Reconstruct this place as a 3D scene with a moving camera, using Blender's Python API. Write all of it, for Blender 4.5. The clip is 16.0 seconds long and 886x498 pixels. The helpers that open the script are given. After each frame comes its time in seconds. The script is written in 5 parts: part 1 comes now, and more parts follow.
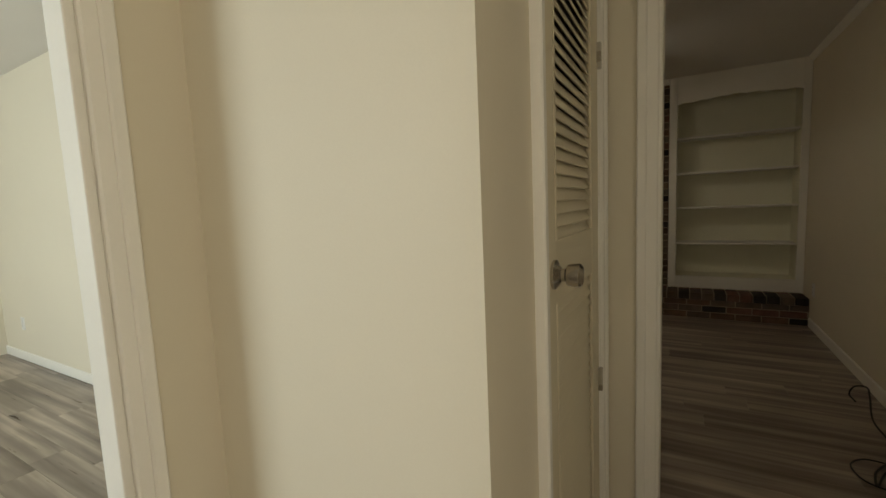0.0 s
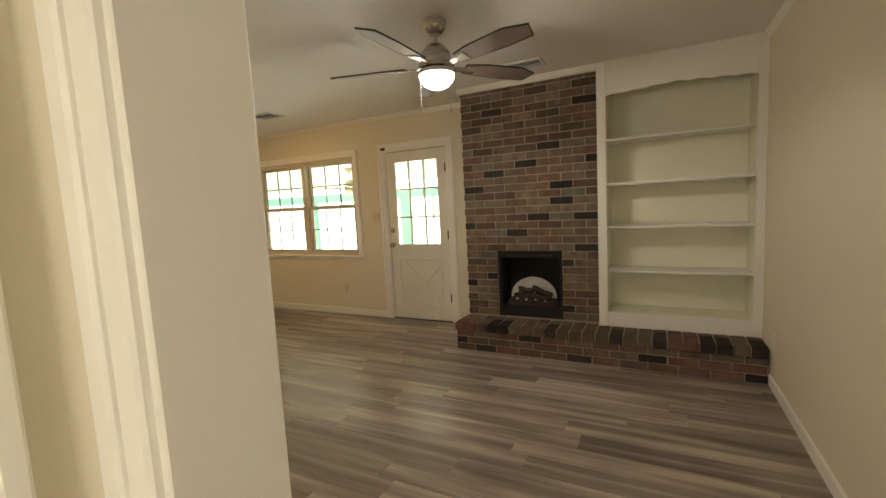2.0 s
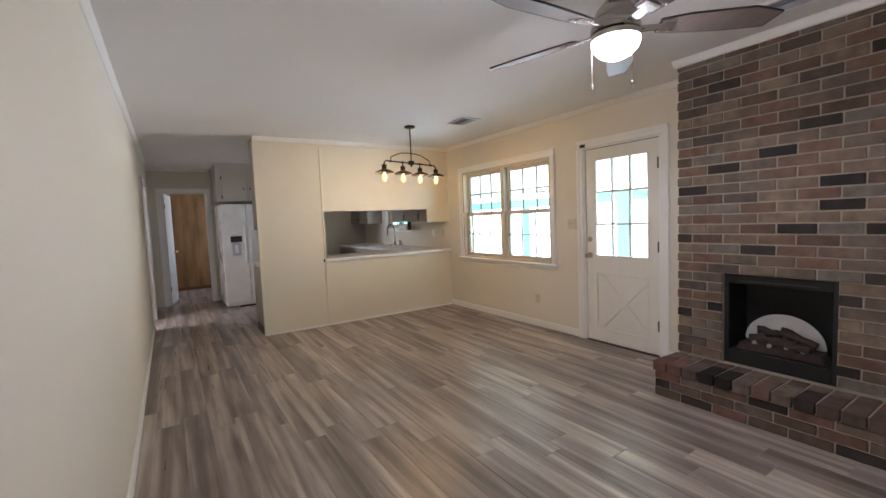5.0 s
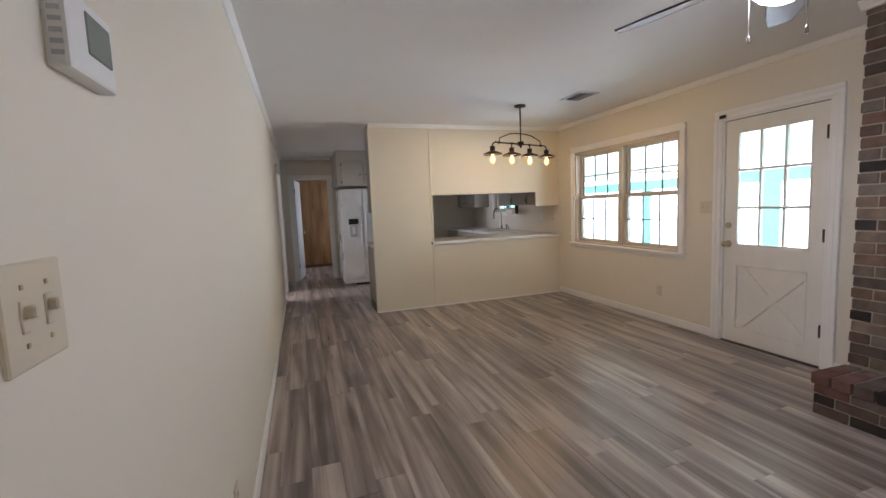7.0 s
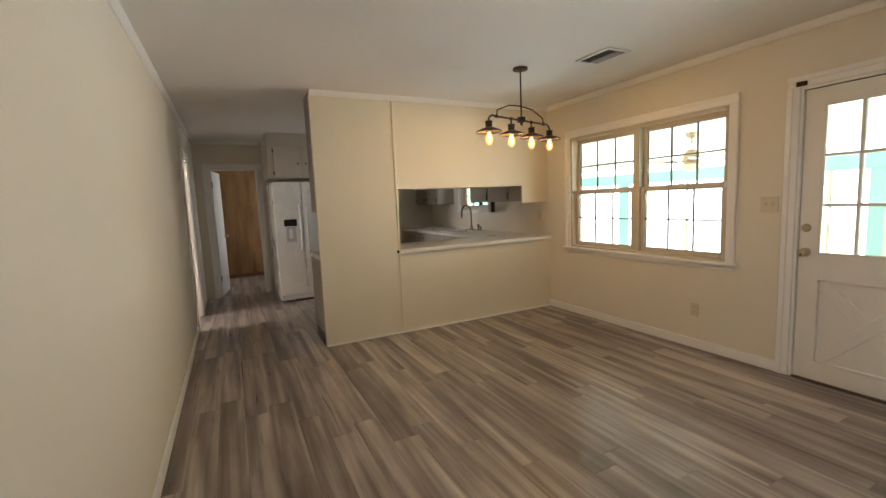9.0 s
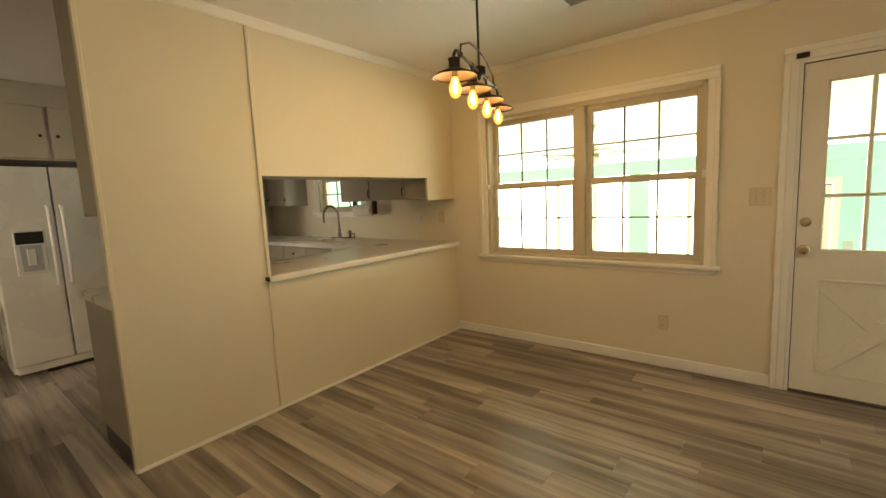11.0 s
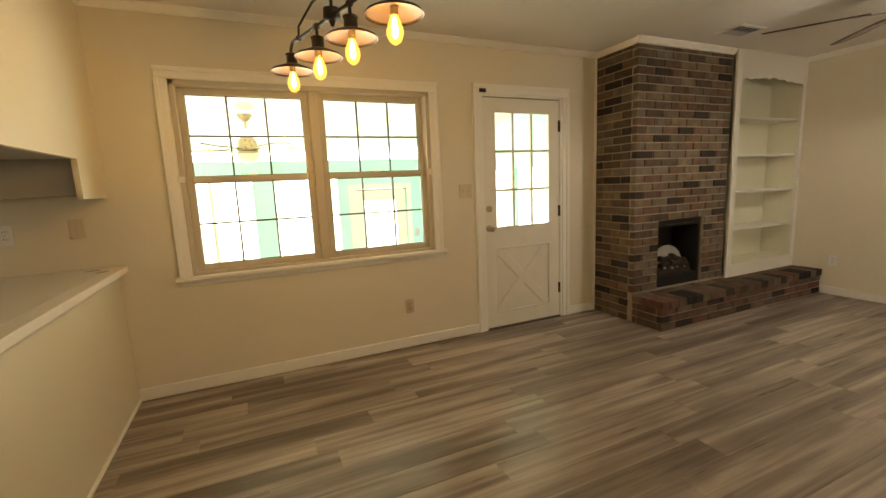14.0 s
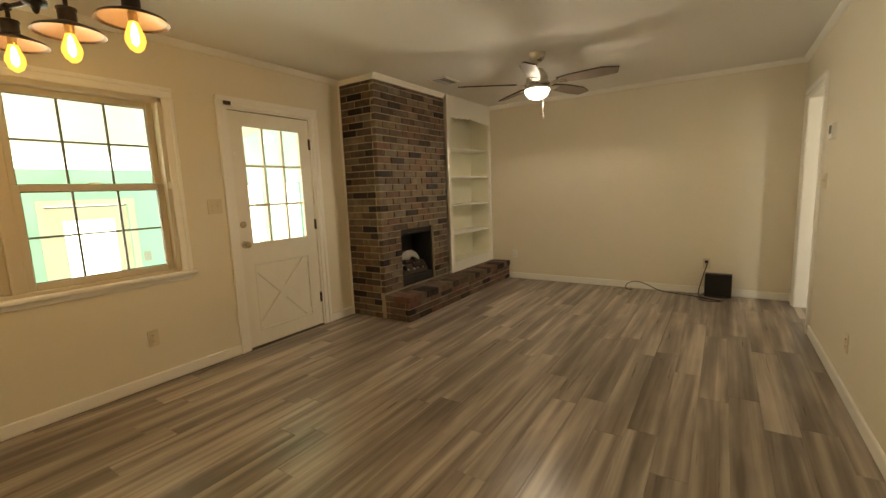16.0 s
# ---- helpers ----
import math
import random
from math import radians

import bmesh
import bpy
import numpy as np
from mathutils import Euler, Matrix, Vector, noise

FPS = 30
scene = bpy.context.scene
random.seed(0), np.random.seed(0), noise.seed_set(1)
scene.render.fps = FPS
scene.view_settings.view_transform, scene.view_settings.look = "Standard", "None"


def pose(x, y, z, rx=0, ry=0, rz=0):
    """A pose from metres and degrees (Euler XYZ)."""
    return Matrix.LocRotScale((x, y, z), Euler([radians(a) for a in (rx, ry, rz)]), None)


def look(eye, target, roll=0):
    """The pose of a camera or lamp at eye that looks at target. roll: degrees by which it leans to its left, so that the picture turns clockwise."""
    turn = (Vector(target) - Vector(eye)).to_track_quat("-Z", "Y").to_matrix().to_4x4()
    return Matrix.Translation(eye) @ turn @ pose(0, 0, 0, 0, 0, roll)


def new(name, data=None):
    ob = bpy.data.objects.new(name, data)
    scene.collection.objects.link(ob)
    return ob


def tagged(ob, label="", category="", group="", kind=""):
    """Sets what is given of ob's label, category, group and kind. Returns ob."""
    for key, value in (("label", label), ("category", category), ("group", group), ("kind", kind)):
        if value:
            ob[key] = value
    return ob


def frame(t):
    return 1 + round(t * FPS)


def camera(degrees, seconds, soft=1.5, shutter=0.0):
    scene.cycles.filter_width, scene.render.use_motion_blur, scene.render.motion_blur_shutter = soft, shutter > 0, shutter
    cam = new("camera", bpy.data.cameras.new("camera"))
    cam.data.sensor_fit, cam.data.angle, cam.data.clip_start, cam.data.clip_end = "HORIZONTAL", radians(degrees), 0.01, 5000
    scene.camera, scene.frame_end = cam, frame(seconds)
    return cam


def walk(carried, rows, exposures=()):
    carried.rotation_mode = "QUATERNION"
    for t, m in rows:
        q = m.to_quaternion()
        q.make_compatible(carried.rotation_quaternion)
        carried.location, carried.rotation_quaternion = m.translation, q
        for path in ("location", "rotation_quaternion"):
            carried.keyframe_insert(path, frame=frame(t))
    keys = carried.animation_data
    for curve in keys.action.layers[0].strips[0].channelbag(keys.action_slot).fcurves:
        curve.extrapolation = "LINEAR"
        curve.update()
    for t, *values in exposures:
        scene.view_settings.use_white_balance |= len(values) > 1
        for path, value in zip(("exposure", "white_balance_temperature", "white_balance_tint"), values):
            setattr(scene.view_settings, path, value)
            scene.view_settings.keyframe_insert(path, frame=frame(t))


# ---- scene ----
cam = camera(92.6, 16.0)
METRES, EYE, TILT, LEAN, TURN = 8.0, 1.5, 0.0, 0.0, 27.9
PATH = [
    (0, (0.303, -0.031, 1.254), (-0.68, 1.699, 1.048), -2.5),
    (0.5, (0.46, 0.308, 1.282), (-0.489, 2.057, 1.083), -2.8),
    (1, (0.552, 0.682, 1.279), (-0.372, 2.445, 1.083), -2.8),
    (1.5, (0.64, 1.021, 1.31), (-0.292, 2.781, 1.119), -2.9),
    (2, (0.622, 1.347, 1.376), (-0.28, 3.119, 1.168), -3.0),
    (2.5, (0.572, 1.576, 1.408), (-0.319, 3.354, 1.191), -3.1),
    (3, (0.531, 1.715, 1.4), (-0.429, 3.457, 1.195), -3.0),
    (3.5, (0.576, 1.829, 1.387), (-0.623, 3.419, 1.204), -3.1),
    (4, (0.632, 1.893, 1.41), (-0.783, 3.296, 1.236), -3.1),
    (4.5, (0.672, 1.942, 1.397), (-0.887, 3.184, 1.239), -2.9),
    (5, (0.67, 1.936, 1.373), (-1.007, 3.016, 1.23), -2.4),
    (7.5, (0.512, 1.983, 1.363), (-1.382, 2.591, 1.16), -2.5),
    (8, (0.142, 2.019, 1.387), (-1.721, 2.715, 1.176), -2.6),
    (10.5, (-1.972, 2.24, 1.363), (-3.462, 3.555, 1.134), -2.5),
    (11, (-2.384, 2.284, 1.34), (-3.626, 3.833, 1.101), -2.7),
    (11.5, (-2.79, 2.339, 1.352), (-3.697, 4.101, 1.087), -2.6),
    (12, (-3.191, 2.36, 1.349), (-3.686, 4.278, 1.071), -2.5),
    (12.5, (-3.508, 2.416, 1.328), (-3.592, 4.394, 1.049), -2.6),
    (13, (-3.762, 2.433, 1.328), (-3.479, 4.392, 1.04), -2.6),
    (13.5, (-3.973, 2.429, 1.305), (-3.459, 4.341, 1.018), -2.7),
    (14, (-4.13, 2.481, 1.319), (-3.333, 4.29, 1.018), -2.5),
    (14.5, (-4.246, 2.476, 1.334), (-3.158, 4.126, 1.03), -2.3),
    (15, (-4.362, 2.42, 1.324), (-3.037, 3.889, 1.03), -2.3),
    (15.5, (-4.357, 2.361, 1.318), (-2.849, 3.645, 1.037), -2.3),
    (16, (-4.318, 2.315, 1.312), (-2.667, 3.409, 1.037), -2.3),
]
EXPOSURES = [(0.0, -2.35, 7900, 9), (0.5, -1.72, 8200, 9), (1.0, -0.55, 7800, 8), (1.5, -0.35, 7600, 9), (2.0, -0.32, 7500, 10), (3.0, 0.1, 6300, 14), (4.0, 0.12, 5600, 20),
             (8.2, -0.17, 5450, 21), (10.3, -0.2, 8500, 11), (12.5, -0.22, 8600, 10), (14.5, -0.18, 8200, 12), (16.0, -0.26, 8900, 11)]
walk(cam, [(t, look(eye, target, roll)) for t, eye, target, roll in PATH], EXPOSURES)

# ---- world, sun and large lights ----
world = bpy.data.worlds.new("sky")
scene.world = world
world.use_nodes = True
wn = world.node_tree.nodes
sky = wn.new("ShaderNodeTexSky")
sky.sky_type, sky.sun_disc = "NISHITA", False
sky.sun_elevation, sky.sun_rotation = radians(58), radians(200)
wn["Background"].inputs["Strength"].default_value = 0.12
world.node_tree.links.new(sky.outputs[0], wn["Background"].inputs["Color"])


def lamp(name, kind, m, power, color=(1, 1, 1), **settings):
    data = bpy.data.lights.new(name, kind)
    data.energy, data.color = power, color
    for key, value in settings.items():
        if key == "size":
            data.shape, data.size, data.size_y = "RECTANGLE", value[0], value[1]
        elif key == "angle":
            data.angle = value
        elif key == "spot":
            data.spot_size, data.spot_blend = value, 0.25
        elif key == "radius":
            data.shadow_soft_size = value
    ob = new(name, data)
    ob.matrix_world = m
    return ob


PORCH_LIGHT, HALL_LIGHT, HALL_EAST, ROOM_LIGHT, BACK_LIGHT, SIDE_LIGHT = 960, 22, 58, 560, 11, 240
FAN_LIGHT, BULB_LIGHT = 27, 3.0
lamp("sun", "SUN", look((-3, -10, 16), (0, 0, 0)), 3.0, (1, 0.95, 0.88), angle=radians(0.5))
# daylight at the porch's open side; hall and room lamps added at assumed windows
lamp("porch_daylight", "AREA", look((-2.3, 9.6, 0.6), (-2.3, 0, 0.6)), PORCH_LIGHT, (0.94, 1.0, 0.97), size=(9.0, 2.7))
lamp("back_room_fill", "AREA", look((-9.5, 3.7, 1.4), (-9.5, 0, 1.2)), BACK_LIGHT, (0.95, 0.98, 1.0), size=(1.4, 1.3))
lamp("hall_fill", "AREA", look((0.35, -1.95, 1.45), (0.35, 5, 1.3)), HALL_LIGHT, (1.0, 0.97, 0.9), size=(1.0, 1.3))
lamp("hall_east_fill", "AREA", look((1.62, -0.75, 1.45), (-2, -0.1, 1.2)), HALL_EAST, (1.0, 0.96, 0.86), size=(1.1, 1.3))
lamp("front_room_fill", "AREA", look((-3.2, -3.2, 1.4), (-3.2, 3, 1.2)), ROOM_LIGHT, (0.70, 0.86, 1.0), size=(2.2, 1.4))
lamp("side_room_fill", "AREA", look((-6.8, -3.2, 1.4), (-6.8, 3, 1.2)), SIDE_LIGHT, (1.0, 0.97, 0.93), size=(1.8, 1.4))
lamp("fan_bulb", "POINT", pose(-0.572, 3.73, 2.10), 10, (1.0, 0.96, 0.9), radius=0.05)
lamp("fan_bulb", "SPOT", pose(-0.572, 3.73, 2.10), FAN_LIGHT, (1.0, 0.96, 0.9), radius=0.06, spot=radians(172))


# ---- materials ----
def ramp(nodes, stops):
    node = nodes.new("ShaderNodeValToRGB")
    while len(node.color_ramp.elements) < len(stops):
        node.color_ramp.elements.new(0.5)
    for el, (at, col) in zip(node.color_ramp.elements, stops):
        el.position, el.color = at, (*col, 1)
    return node


def surface(name, color, rough=0.5, metal=0.0, vary=0.06, scale=3.0, grain=90.0, bump=0.08, depth=0.002, stretch=(1, 1, 1),
            per_object=0.0, emit=None, strength=0.0, spread=0.1):
    """A principled material: a base colour that varies at two scales, with fine relief."""
    mat = bpy.data.materials.new(name)
    mat.use_nodes = True
    n, l = mat.node_tree.nodes, mat.node_tree.links
    b = n["Principled BSDF"]
    co = n.new("ShaderNodeTexCoord")
    mp = n.new("ShaderNodeMapping")
    mp.inputs["Scale"].default_value = stretch
    l.new(co.outputs["Object"], mp.inputs["Vector"])
    big, fine = n.new("ShaderNodeTexNoise"), n.new("ShaderNodeTexNoise")
    big.inputs["Scale"].default_value, fine.inputs["Scale"].default_value = scale, grain
    big.inputs["Detail"].default_value, fine.inputs["Detail"].default_value = 4, 3
    for tex in (big, fine):
        l.new(mp.outputs[0], tex.inputs["Vector"])
    mix = n.new("ShaderNodeMath")
    mix.operation = "MULTIPLY_ADD"
    l.new(fine.outputs[0], mix.inputs[0])
    mix.inputs[1].default_value = 0.35
    l.new(big.outputs[0], mix.inputs[2])
    dark = tuple(max(0.0, c * (1 - vary)) for c in color)
    lite = tuple(min(1.0, c * (1 + vary)) for c in color)
    cr = ramp(n, [(0.35, dark), (1.0, lite)])
    l.new(mix.outputs[0], cr.inputs[0])
    col = cr.outputs[0]
    if per_object:
        info, hsv = n.new("ShaderNodeObjectInfo"), n.new("ShaderNodeHueSaturation")
        mr = n.new("ShaderNodeMapRange")
        mr.inputs["To Min"].default_value, mr.inputs["To Max"].default_value = 1 - per_object, 1 + per_object
        l.new(info.outputs["Random"], mr.inputs["Value"])
        l.new(mr.outputs[0], hsv.inputs["Value"])
        l.new(col, hsv.inputs["Color"])
        col = hsv.outputs[0]
    l.new(col, b.inputs["Base Color"])
    rr = n.new("ShaderNodeMapRange")
    rr.inputs["To Min"].default_value, rr.inputs["To Max"].default_value = max(0.03, rough - spread), min(1, rough + spread)
    l.new(big.outputs[0], rr.inputs["Value"])
    l.new(rr.outputs[0], b.inputs["Roughness"])
    b.inputs["Metallic"].default_value = metal
    bp = n.new("ShaderNodeBump")
    bp.inputs["Strength"].default_value, bp.inputs["Distance"].default_value = bump, depth
    l.new(fine.outputs[0], bp.inputs["Height"])
    l.new(bp.outputs[0], b.inputs["Normal"])
    if emit:
        b.inputs["Emission Color"].default_value, b.inputs["Emission Strength"].default_value = (*emit, 1), strength
    return mat


def plank_material():
    """Grey-brown vinyl planks: streaks along the plank, each plank with its own tone."""
    mat = bpy.data.materials.new("grey_oak_vinyl")
    mat.use_nodes = True
    n, l = mat.node_tree.nodes, mat.node_tree.links
    b = n["Principled BSDF"]
    co, info = n.new("ShaderNodeTexCoord"), n.new("ShaderNodeObjectInfo")
    geo = n.new("ShaderNodeNewGeometry")
    add = n.new("ShaderNodeMath")
    add.operation = "ADD"
    l.new(info.outputs["Random"], add.inputs[0])
    l.new(geo.outputs["Random Per Island"], add.inputs[1])
    sh = n.new("ShaderNodeMath")
    sh.operation = "MULTIPLY"
    sh.inputs[1].default_value = 37.0
    l.new(add.outputs[0], sh.inputs[0])
    vec = n.new("ShaderNodeCombineXYZ")
    for k in range(3):
        l.new(sh.outputs[0], vec.inputs[k])
    va = n.new("ShaderNodeVectorMath")
    va.operation = "ADD"
    l.new(co.outputs["Object"], va.inputs[0])
    l.new(vec.outputs[0], va.inputs[1])
    streaks = []
    for scale, detail in (((0.55, 12, 1), 3), ((1.8, 46, 1), 3), ((1.5, 6, 1), 3)):
        mp, tx = n.new("ShaderNodeMapping"), n.new("ShaderNodeTexNoise")
        mp.inputs["Scale"].default_value = scale
        tx.inputs["Scale"].default_value, tx.inputs["Detail"].default_value = 1.0, detail
        tx.inputs["Distortion"].default_value = 0.4
        l.new(va.outputs[0], mp.inputs["Vector"])
        l.new(mp.outputs[0], tx.inputs["Vector"])
        streaks.append(tx)
    m1 = n.new("ShaderNodeMath")
    m1.operation = "MULTIPLY_ADD"
    l.new(streaks[1].outputs[0], m1.inputs[0])
    m1.inputs[1].default_value = 0.16
    l.new(streaks[0].outputs[0], m1.inputs[2])
    m2 = n.new("ShaderNodeMath")
    m2.operation = "MULTIPLY_ADD"
    l.new(streaks[2].outputs[0], m2.inputs[0])
    m2.inputs[1].default_value = 0.40
    l.new(m1.outputs[0], m2.inputs[2])
    wave = n.new("ShaderNodeMath")
    wave.operation = "MULTIPLY_ADD"
    fr = n.new("ShaderNodeMath")
    fr.operation = "FRACT"
    l.new(add.outputs[0], fr.inputs[0])
    l.new(fr.outputs[0], wave.inputs[0])
    wave.inputs[1].default_value = 0.09
    l.new(m2.outputs[0], wave.inputs[2])
    cr = ramp(n, [(0.60, (0.140, 0.113, 0.095)), (0.80, (0.270, 0.222, 0.188)), (0.95, (0.405, 0.342, 0.292)), (1.12, (0.58, 0.51, 0.44))])
    sc = n.new("ShaderNodeMapRange")
    sc.inputs["From Min"].default_value, sc.inputs["From Max"].default_value = 0.58, 1.16
    l.new(wave.outputs[0], sc.inputs["Value"])
    for el, at in zip(cr.color_ramp.elements, (0.10, 0.40, 0.60, 0.86)):
        el.position = at
    l.new(sc.outputs[0], cr.inputs[0])
    l.new(cr.outputs[0], b.inputs["Base Color"])
    rg = n.new("ShaderNodeMapRange")
    rg.inputs["To Min"].default_value, rg.inputs["To Max"].default_value = 0.25, 0.33
    l.new(streaks[1].outputs[0], rg.inputs["Value"])
    l.new(rg.outputs[0], b.inputs["Roughness"])
    bp = n.new("ShaderNodeBump")
    bp.inputs["Strength"].default_value, bp.inputs["Distance"].default_value = 0.03, 0.001
    l.new(streaks[1].outputs[0], bp.inputs["Height"])
    l.new(bp.outputs[0], b.inputs["Normal"])
    return mat


def brick_material(name, stops, lift=0.78):
    """Fired brick: each brick its own colour, with mottling and a washed-on haze."""
    mat = bpy.data.materials.new(name)
    mat.use_nodes = True
    n, l = mat.node_tree.nodes, mat.node_tree.links
    b = n["Principled BSDF"]
    info, co = n.new("ShaderNodeObjectInfo"), n.new("ShaderNodeTexCoord")
    cr = ramp(n, stops)
    cr.color_ramp.interpolation = "CONSTANT"
    l.new(info.outputs["Random"], cr.inputs[0])
    tx, fine = n.new("ShaderNodeTexNoise"), n.new("ShaderNodeTexNoise")
    tx.inputs["Scale"].default_value, tx.inputs["Detail"].default_value = 14, 5
    fine.inputs["Scale"].default_value, fine.inputs["Detail"].default_value = 160, 3
    off = n.new("ShaderNodeVectorMath")
    off.operation = "ADD"
    cx = n.new("ShaderNodeCombineXYZ")
    mu = n.new("ShaderNodeMath")
    mu.operation = "MULTIPLY"
    mu.inputs[1].default_value = 53
    l.new(info.outputs["Random"], mu.inputs[0])
    l.new(mu.outputs[0], cx.inputs[0])
    l.new(co.outputs["Object"], off.inputs[0])
    l.new(cx.outputs[0], off.inputs[1])
    for t in (tx, fine):
        l.new(off.outputs[0], t.inputs["Vector"])
    mr = n.new("ShaderNodeMapRange")
    mr.inputs["From Min"].default_value, mr.inputs["From Max"].default_value = 0.3, 0.7
    mr.inputs["To Min"].default_value, mr.inputs["To Max"].default_value = 0.72 * lift, 1.25 * lift
    l.new(tx.outputs[0], mr.inputs["Value"])
    hs = n.new("ShaderNodeHueSaturation")
    l.new(cr.outputs[0], hs.inputs["Color"])
    l.new(mr.outputs[0], hs.inputs["Value"])
    l.new(hs.outputs[0], b.inputs["Base Color"])
    b.inputs["Roughness"].default_value, b.inputs["Specular IOR Level"].default_value = 0.88, 0.2
    bp = n.new("ShaderNodeBump")
    bp.inputs["Strength"].default_value, bp.inputs["Distance"].default_value = 0.4, 0.003
    l.new(fine.outputs[0], bp.inputs["Height"])
    l.new(bp.outputs[0], b.inputs["Normal"])
    return mat


def clear_glass():
    mat = bpy.data.materials.new("window_glass")
    mat.use_nodes = True
    n, l = mat.node_tree.nodes, mat.node_tree.links
    n.remove(n["Principled BSDF"])
    tr, gl, mx = n.new("ShaderNodeBsdfTransparent"), n.new("ShaderNodeBsdfGlossy"), n.new("ShaderNodeMixShader")
    gl.inputs["Roughness"].default_value = 0.02
    mx.inputs[0].default_value = 0.035
    l.new(tr.outputs[0], mx.inputs[1])
    l.new(gl.outputs[0], mx.inputs[2])
    l.new(mx.outputs[0], n["Material Output"].inputs["Surface"])
    return mat


WALL = surface("cream_wall_paint", (0.76, 0.70, 0.575), 0.62, vary=0.035, scale=0.9, grain=220, bump=0.10)
PANEL = surface("cream_panel_paint", (0.75, 0.685, 0.54), 0.50, vary=0.03, scale=1.2, grain=160, bump=0.06)
CEIL = surface("ceiling_paint", (0.82, 0.80, 0.77), 0.8, vary=0.04, scale=0.8, grain=140, bump=0.25, depth=0.004)
TRIM = surface("white_trim_paint", (0.88, 0.86, 0.81), 0.42, vary=0.03, scale=4, grain=120, bump=0.05)
WHITE = surface("white_gloss_paint", (0.82, 0.80, 0.75), 0.38, vary=0.03, scale=3, grain=100, bump=0.05)
DOORP = surface("door_paint", (0.82, 0.79, 0.71), 0.40, vary=0.04, scale=3, grain=60, bump=0.06, stretch=(3, 3, 0.6))
LOUV = surface("louvre_paint", (0.76, 0.69, 0.54), 0.45, vary=0.04, scale=4, grain=70, bump=0.06)
SHELFB = surface("bookcase_back_paint", (0.80, 0.78, 0.63), 0.55, vary=0.05, scale=1.5, grain=90, bump=0.08)
# cabinet greige with the kitchen's shade darkened into the colour; the pale one follows
CABSHADE = surface("shaded_greige_paint", (0.36, 0.325, 0.275), 0.45, vary=0.04, scale=3, grain=80, bump=0.06)
CABLIGHT = surface("pale_greige_paint", (0.55, 0.50, 0.42), 0.45, vary=0.04, scale=3, grain=80, bump=0.06)
COUNTER = surface("white_laminate", (0.78, 0.75, 0.70), 0.30, vary=0.04, scale=5, grain=120, bump=0.0)
FRIDGE = surface("white_enamel", (0.80, 0.79, 0.77), 0.28, vary=0.02, scale=3, grain=200, bump=0.05)
BLACK = surface("black_plastic", (0.015, 0.014, 0.013), 0.35, vary=0.2, grain=120)
SOOT = surface("black_sheet_metal", (0.006, 0.006, 0.006), 0.62, metal=0.0, vary=0.3, scale=6)
BRONZE = surface("dark_bronze", (0.05, 0.035, 0.025), 0.42, metal=0.7, vary=0.3, scale=20)
SHADEIN = surface("shade_underside", (0.13, 0.10, 0.09), 0.45, metal=0.2, vary=0.1)
NICKEL = surface("brushed_nickel", (0.55, 0.52, 0.48), 0.28, metal=1.0, vary=0.06, grain=160, stretch=(1, 1, 6))
BRASS = surface("old_brass", (0.50, 0.42, 0.28), 0.3, metal=1.0, vary=0.15, scale=30)
HINGE = surface("dark_hinge", (0.028, 0.02, 0.014), 0.5, metal=0.25, vary=0.2)
BLADE = surface("fan_blade_wood", (0.20, 0.155, 0.13), 0.45, vary=0.2, scale=5, grain=40, stretch=(1, 8, 8))
BLADE_EDGE = surface("fan_blade_edge", (0.03, 0.02, 0.015), 0.6, vary=0.2)
PLATE = surface("almond_plastic", (0.66, 0.58, 0.43), 0.38, vary=0.03)
WPLATE = surface("white_plastic", (0.80, 0.79, 0.76), 0.35, vary=0.02)
SCREEN = surface("grey_display", (0.22, 0.25, 0.22), 0.2, vary=0.05)
MORTAR = surface("mortar", (0.37, 0.31, 0.24), 0.9, vary=0.18, scale=8, grain=180, bump=0.5)
PLANK = plank_material()
SLAB = surface("floor_underlay", (0.10, 0.085, 0.07), 0.9, vary=0.2)
BRICK = brick_material("chimney_brick", [(0.0, (0.235, 0.172, 0.122)), (0.16, (0.205, 0.160, 0.120)), (0.30, (0.275, 0.205, 0.145)), (0.44, (0.185, 0.140, 0.106)),
                                          (0.56, (0.225, 0.142, 0.098)), (0.68, (0.225, 0.190, 0.152)), (0.86, (0.15, 0.098, 0.072))])
DBRICK = brick_material("dark_brick", [(0.0, (0.042, 0.034, 0.031)), (0.4, (0.060, 0.048, 0.042)), (0.75, (0.034, 0.029, 0.028))])
GBRICK = brick_material("umber_brick", [(0.0, (0.125, 0.095, 0.077)), (0.5, (0.108, 0.082, 0.064))])
RBRICK = brick_material("red_brick", [(0.0, (0.235, 0.145, 0.100)), (0.5, (0.21, 0.125, 0.090))])
HBRICK = brick_material("hearth_brick", [(0.0, (0.20, 0.125, 0.092)), (0.18, (0.15, 0.105, 0.080)), (0.34, (0.23, 0.125, 0.098)), (0.50, (0.215, 0.160, 0.125)),
                                          (0.64, (0.215, 0.11, 0.088)), (0.80, (0.17, 0.125, 0.105))])
WOOD = surface("knotty_pine", (0.25, 0.13, 0.050), 0.45, vary=0.65, scale=2.4, grain=30, stretch=(1, 2.6, 0.5), per_object=0.28)
TEAL = surface("turquoise_paint", (0.42, 0.83, 0.77), 0.5, vary=0.06, scale=2)
PORCHW = surface("porch_ceiling_paint", (0.82, 0.78, 0.66), 0.6, vary=0.04)
PORCHF = surface("porch_concrete", (0.45, 0.43, 0.40), 0.8, vary=0.15, scale=1.5, grain=60, bump=0.3)
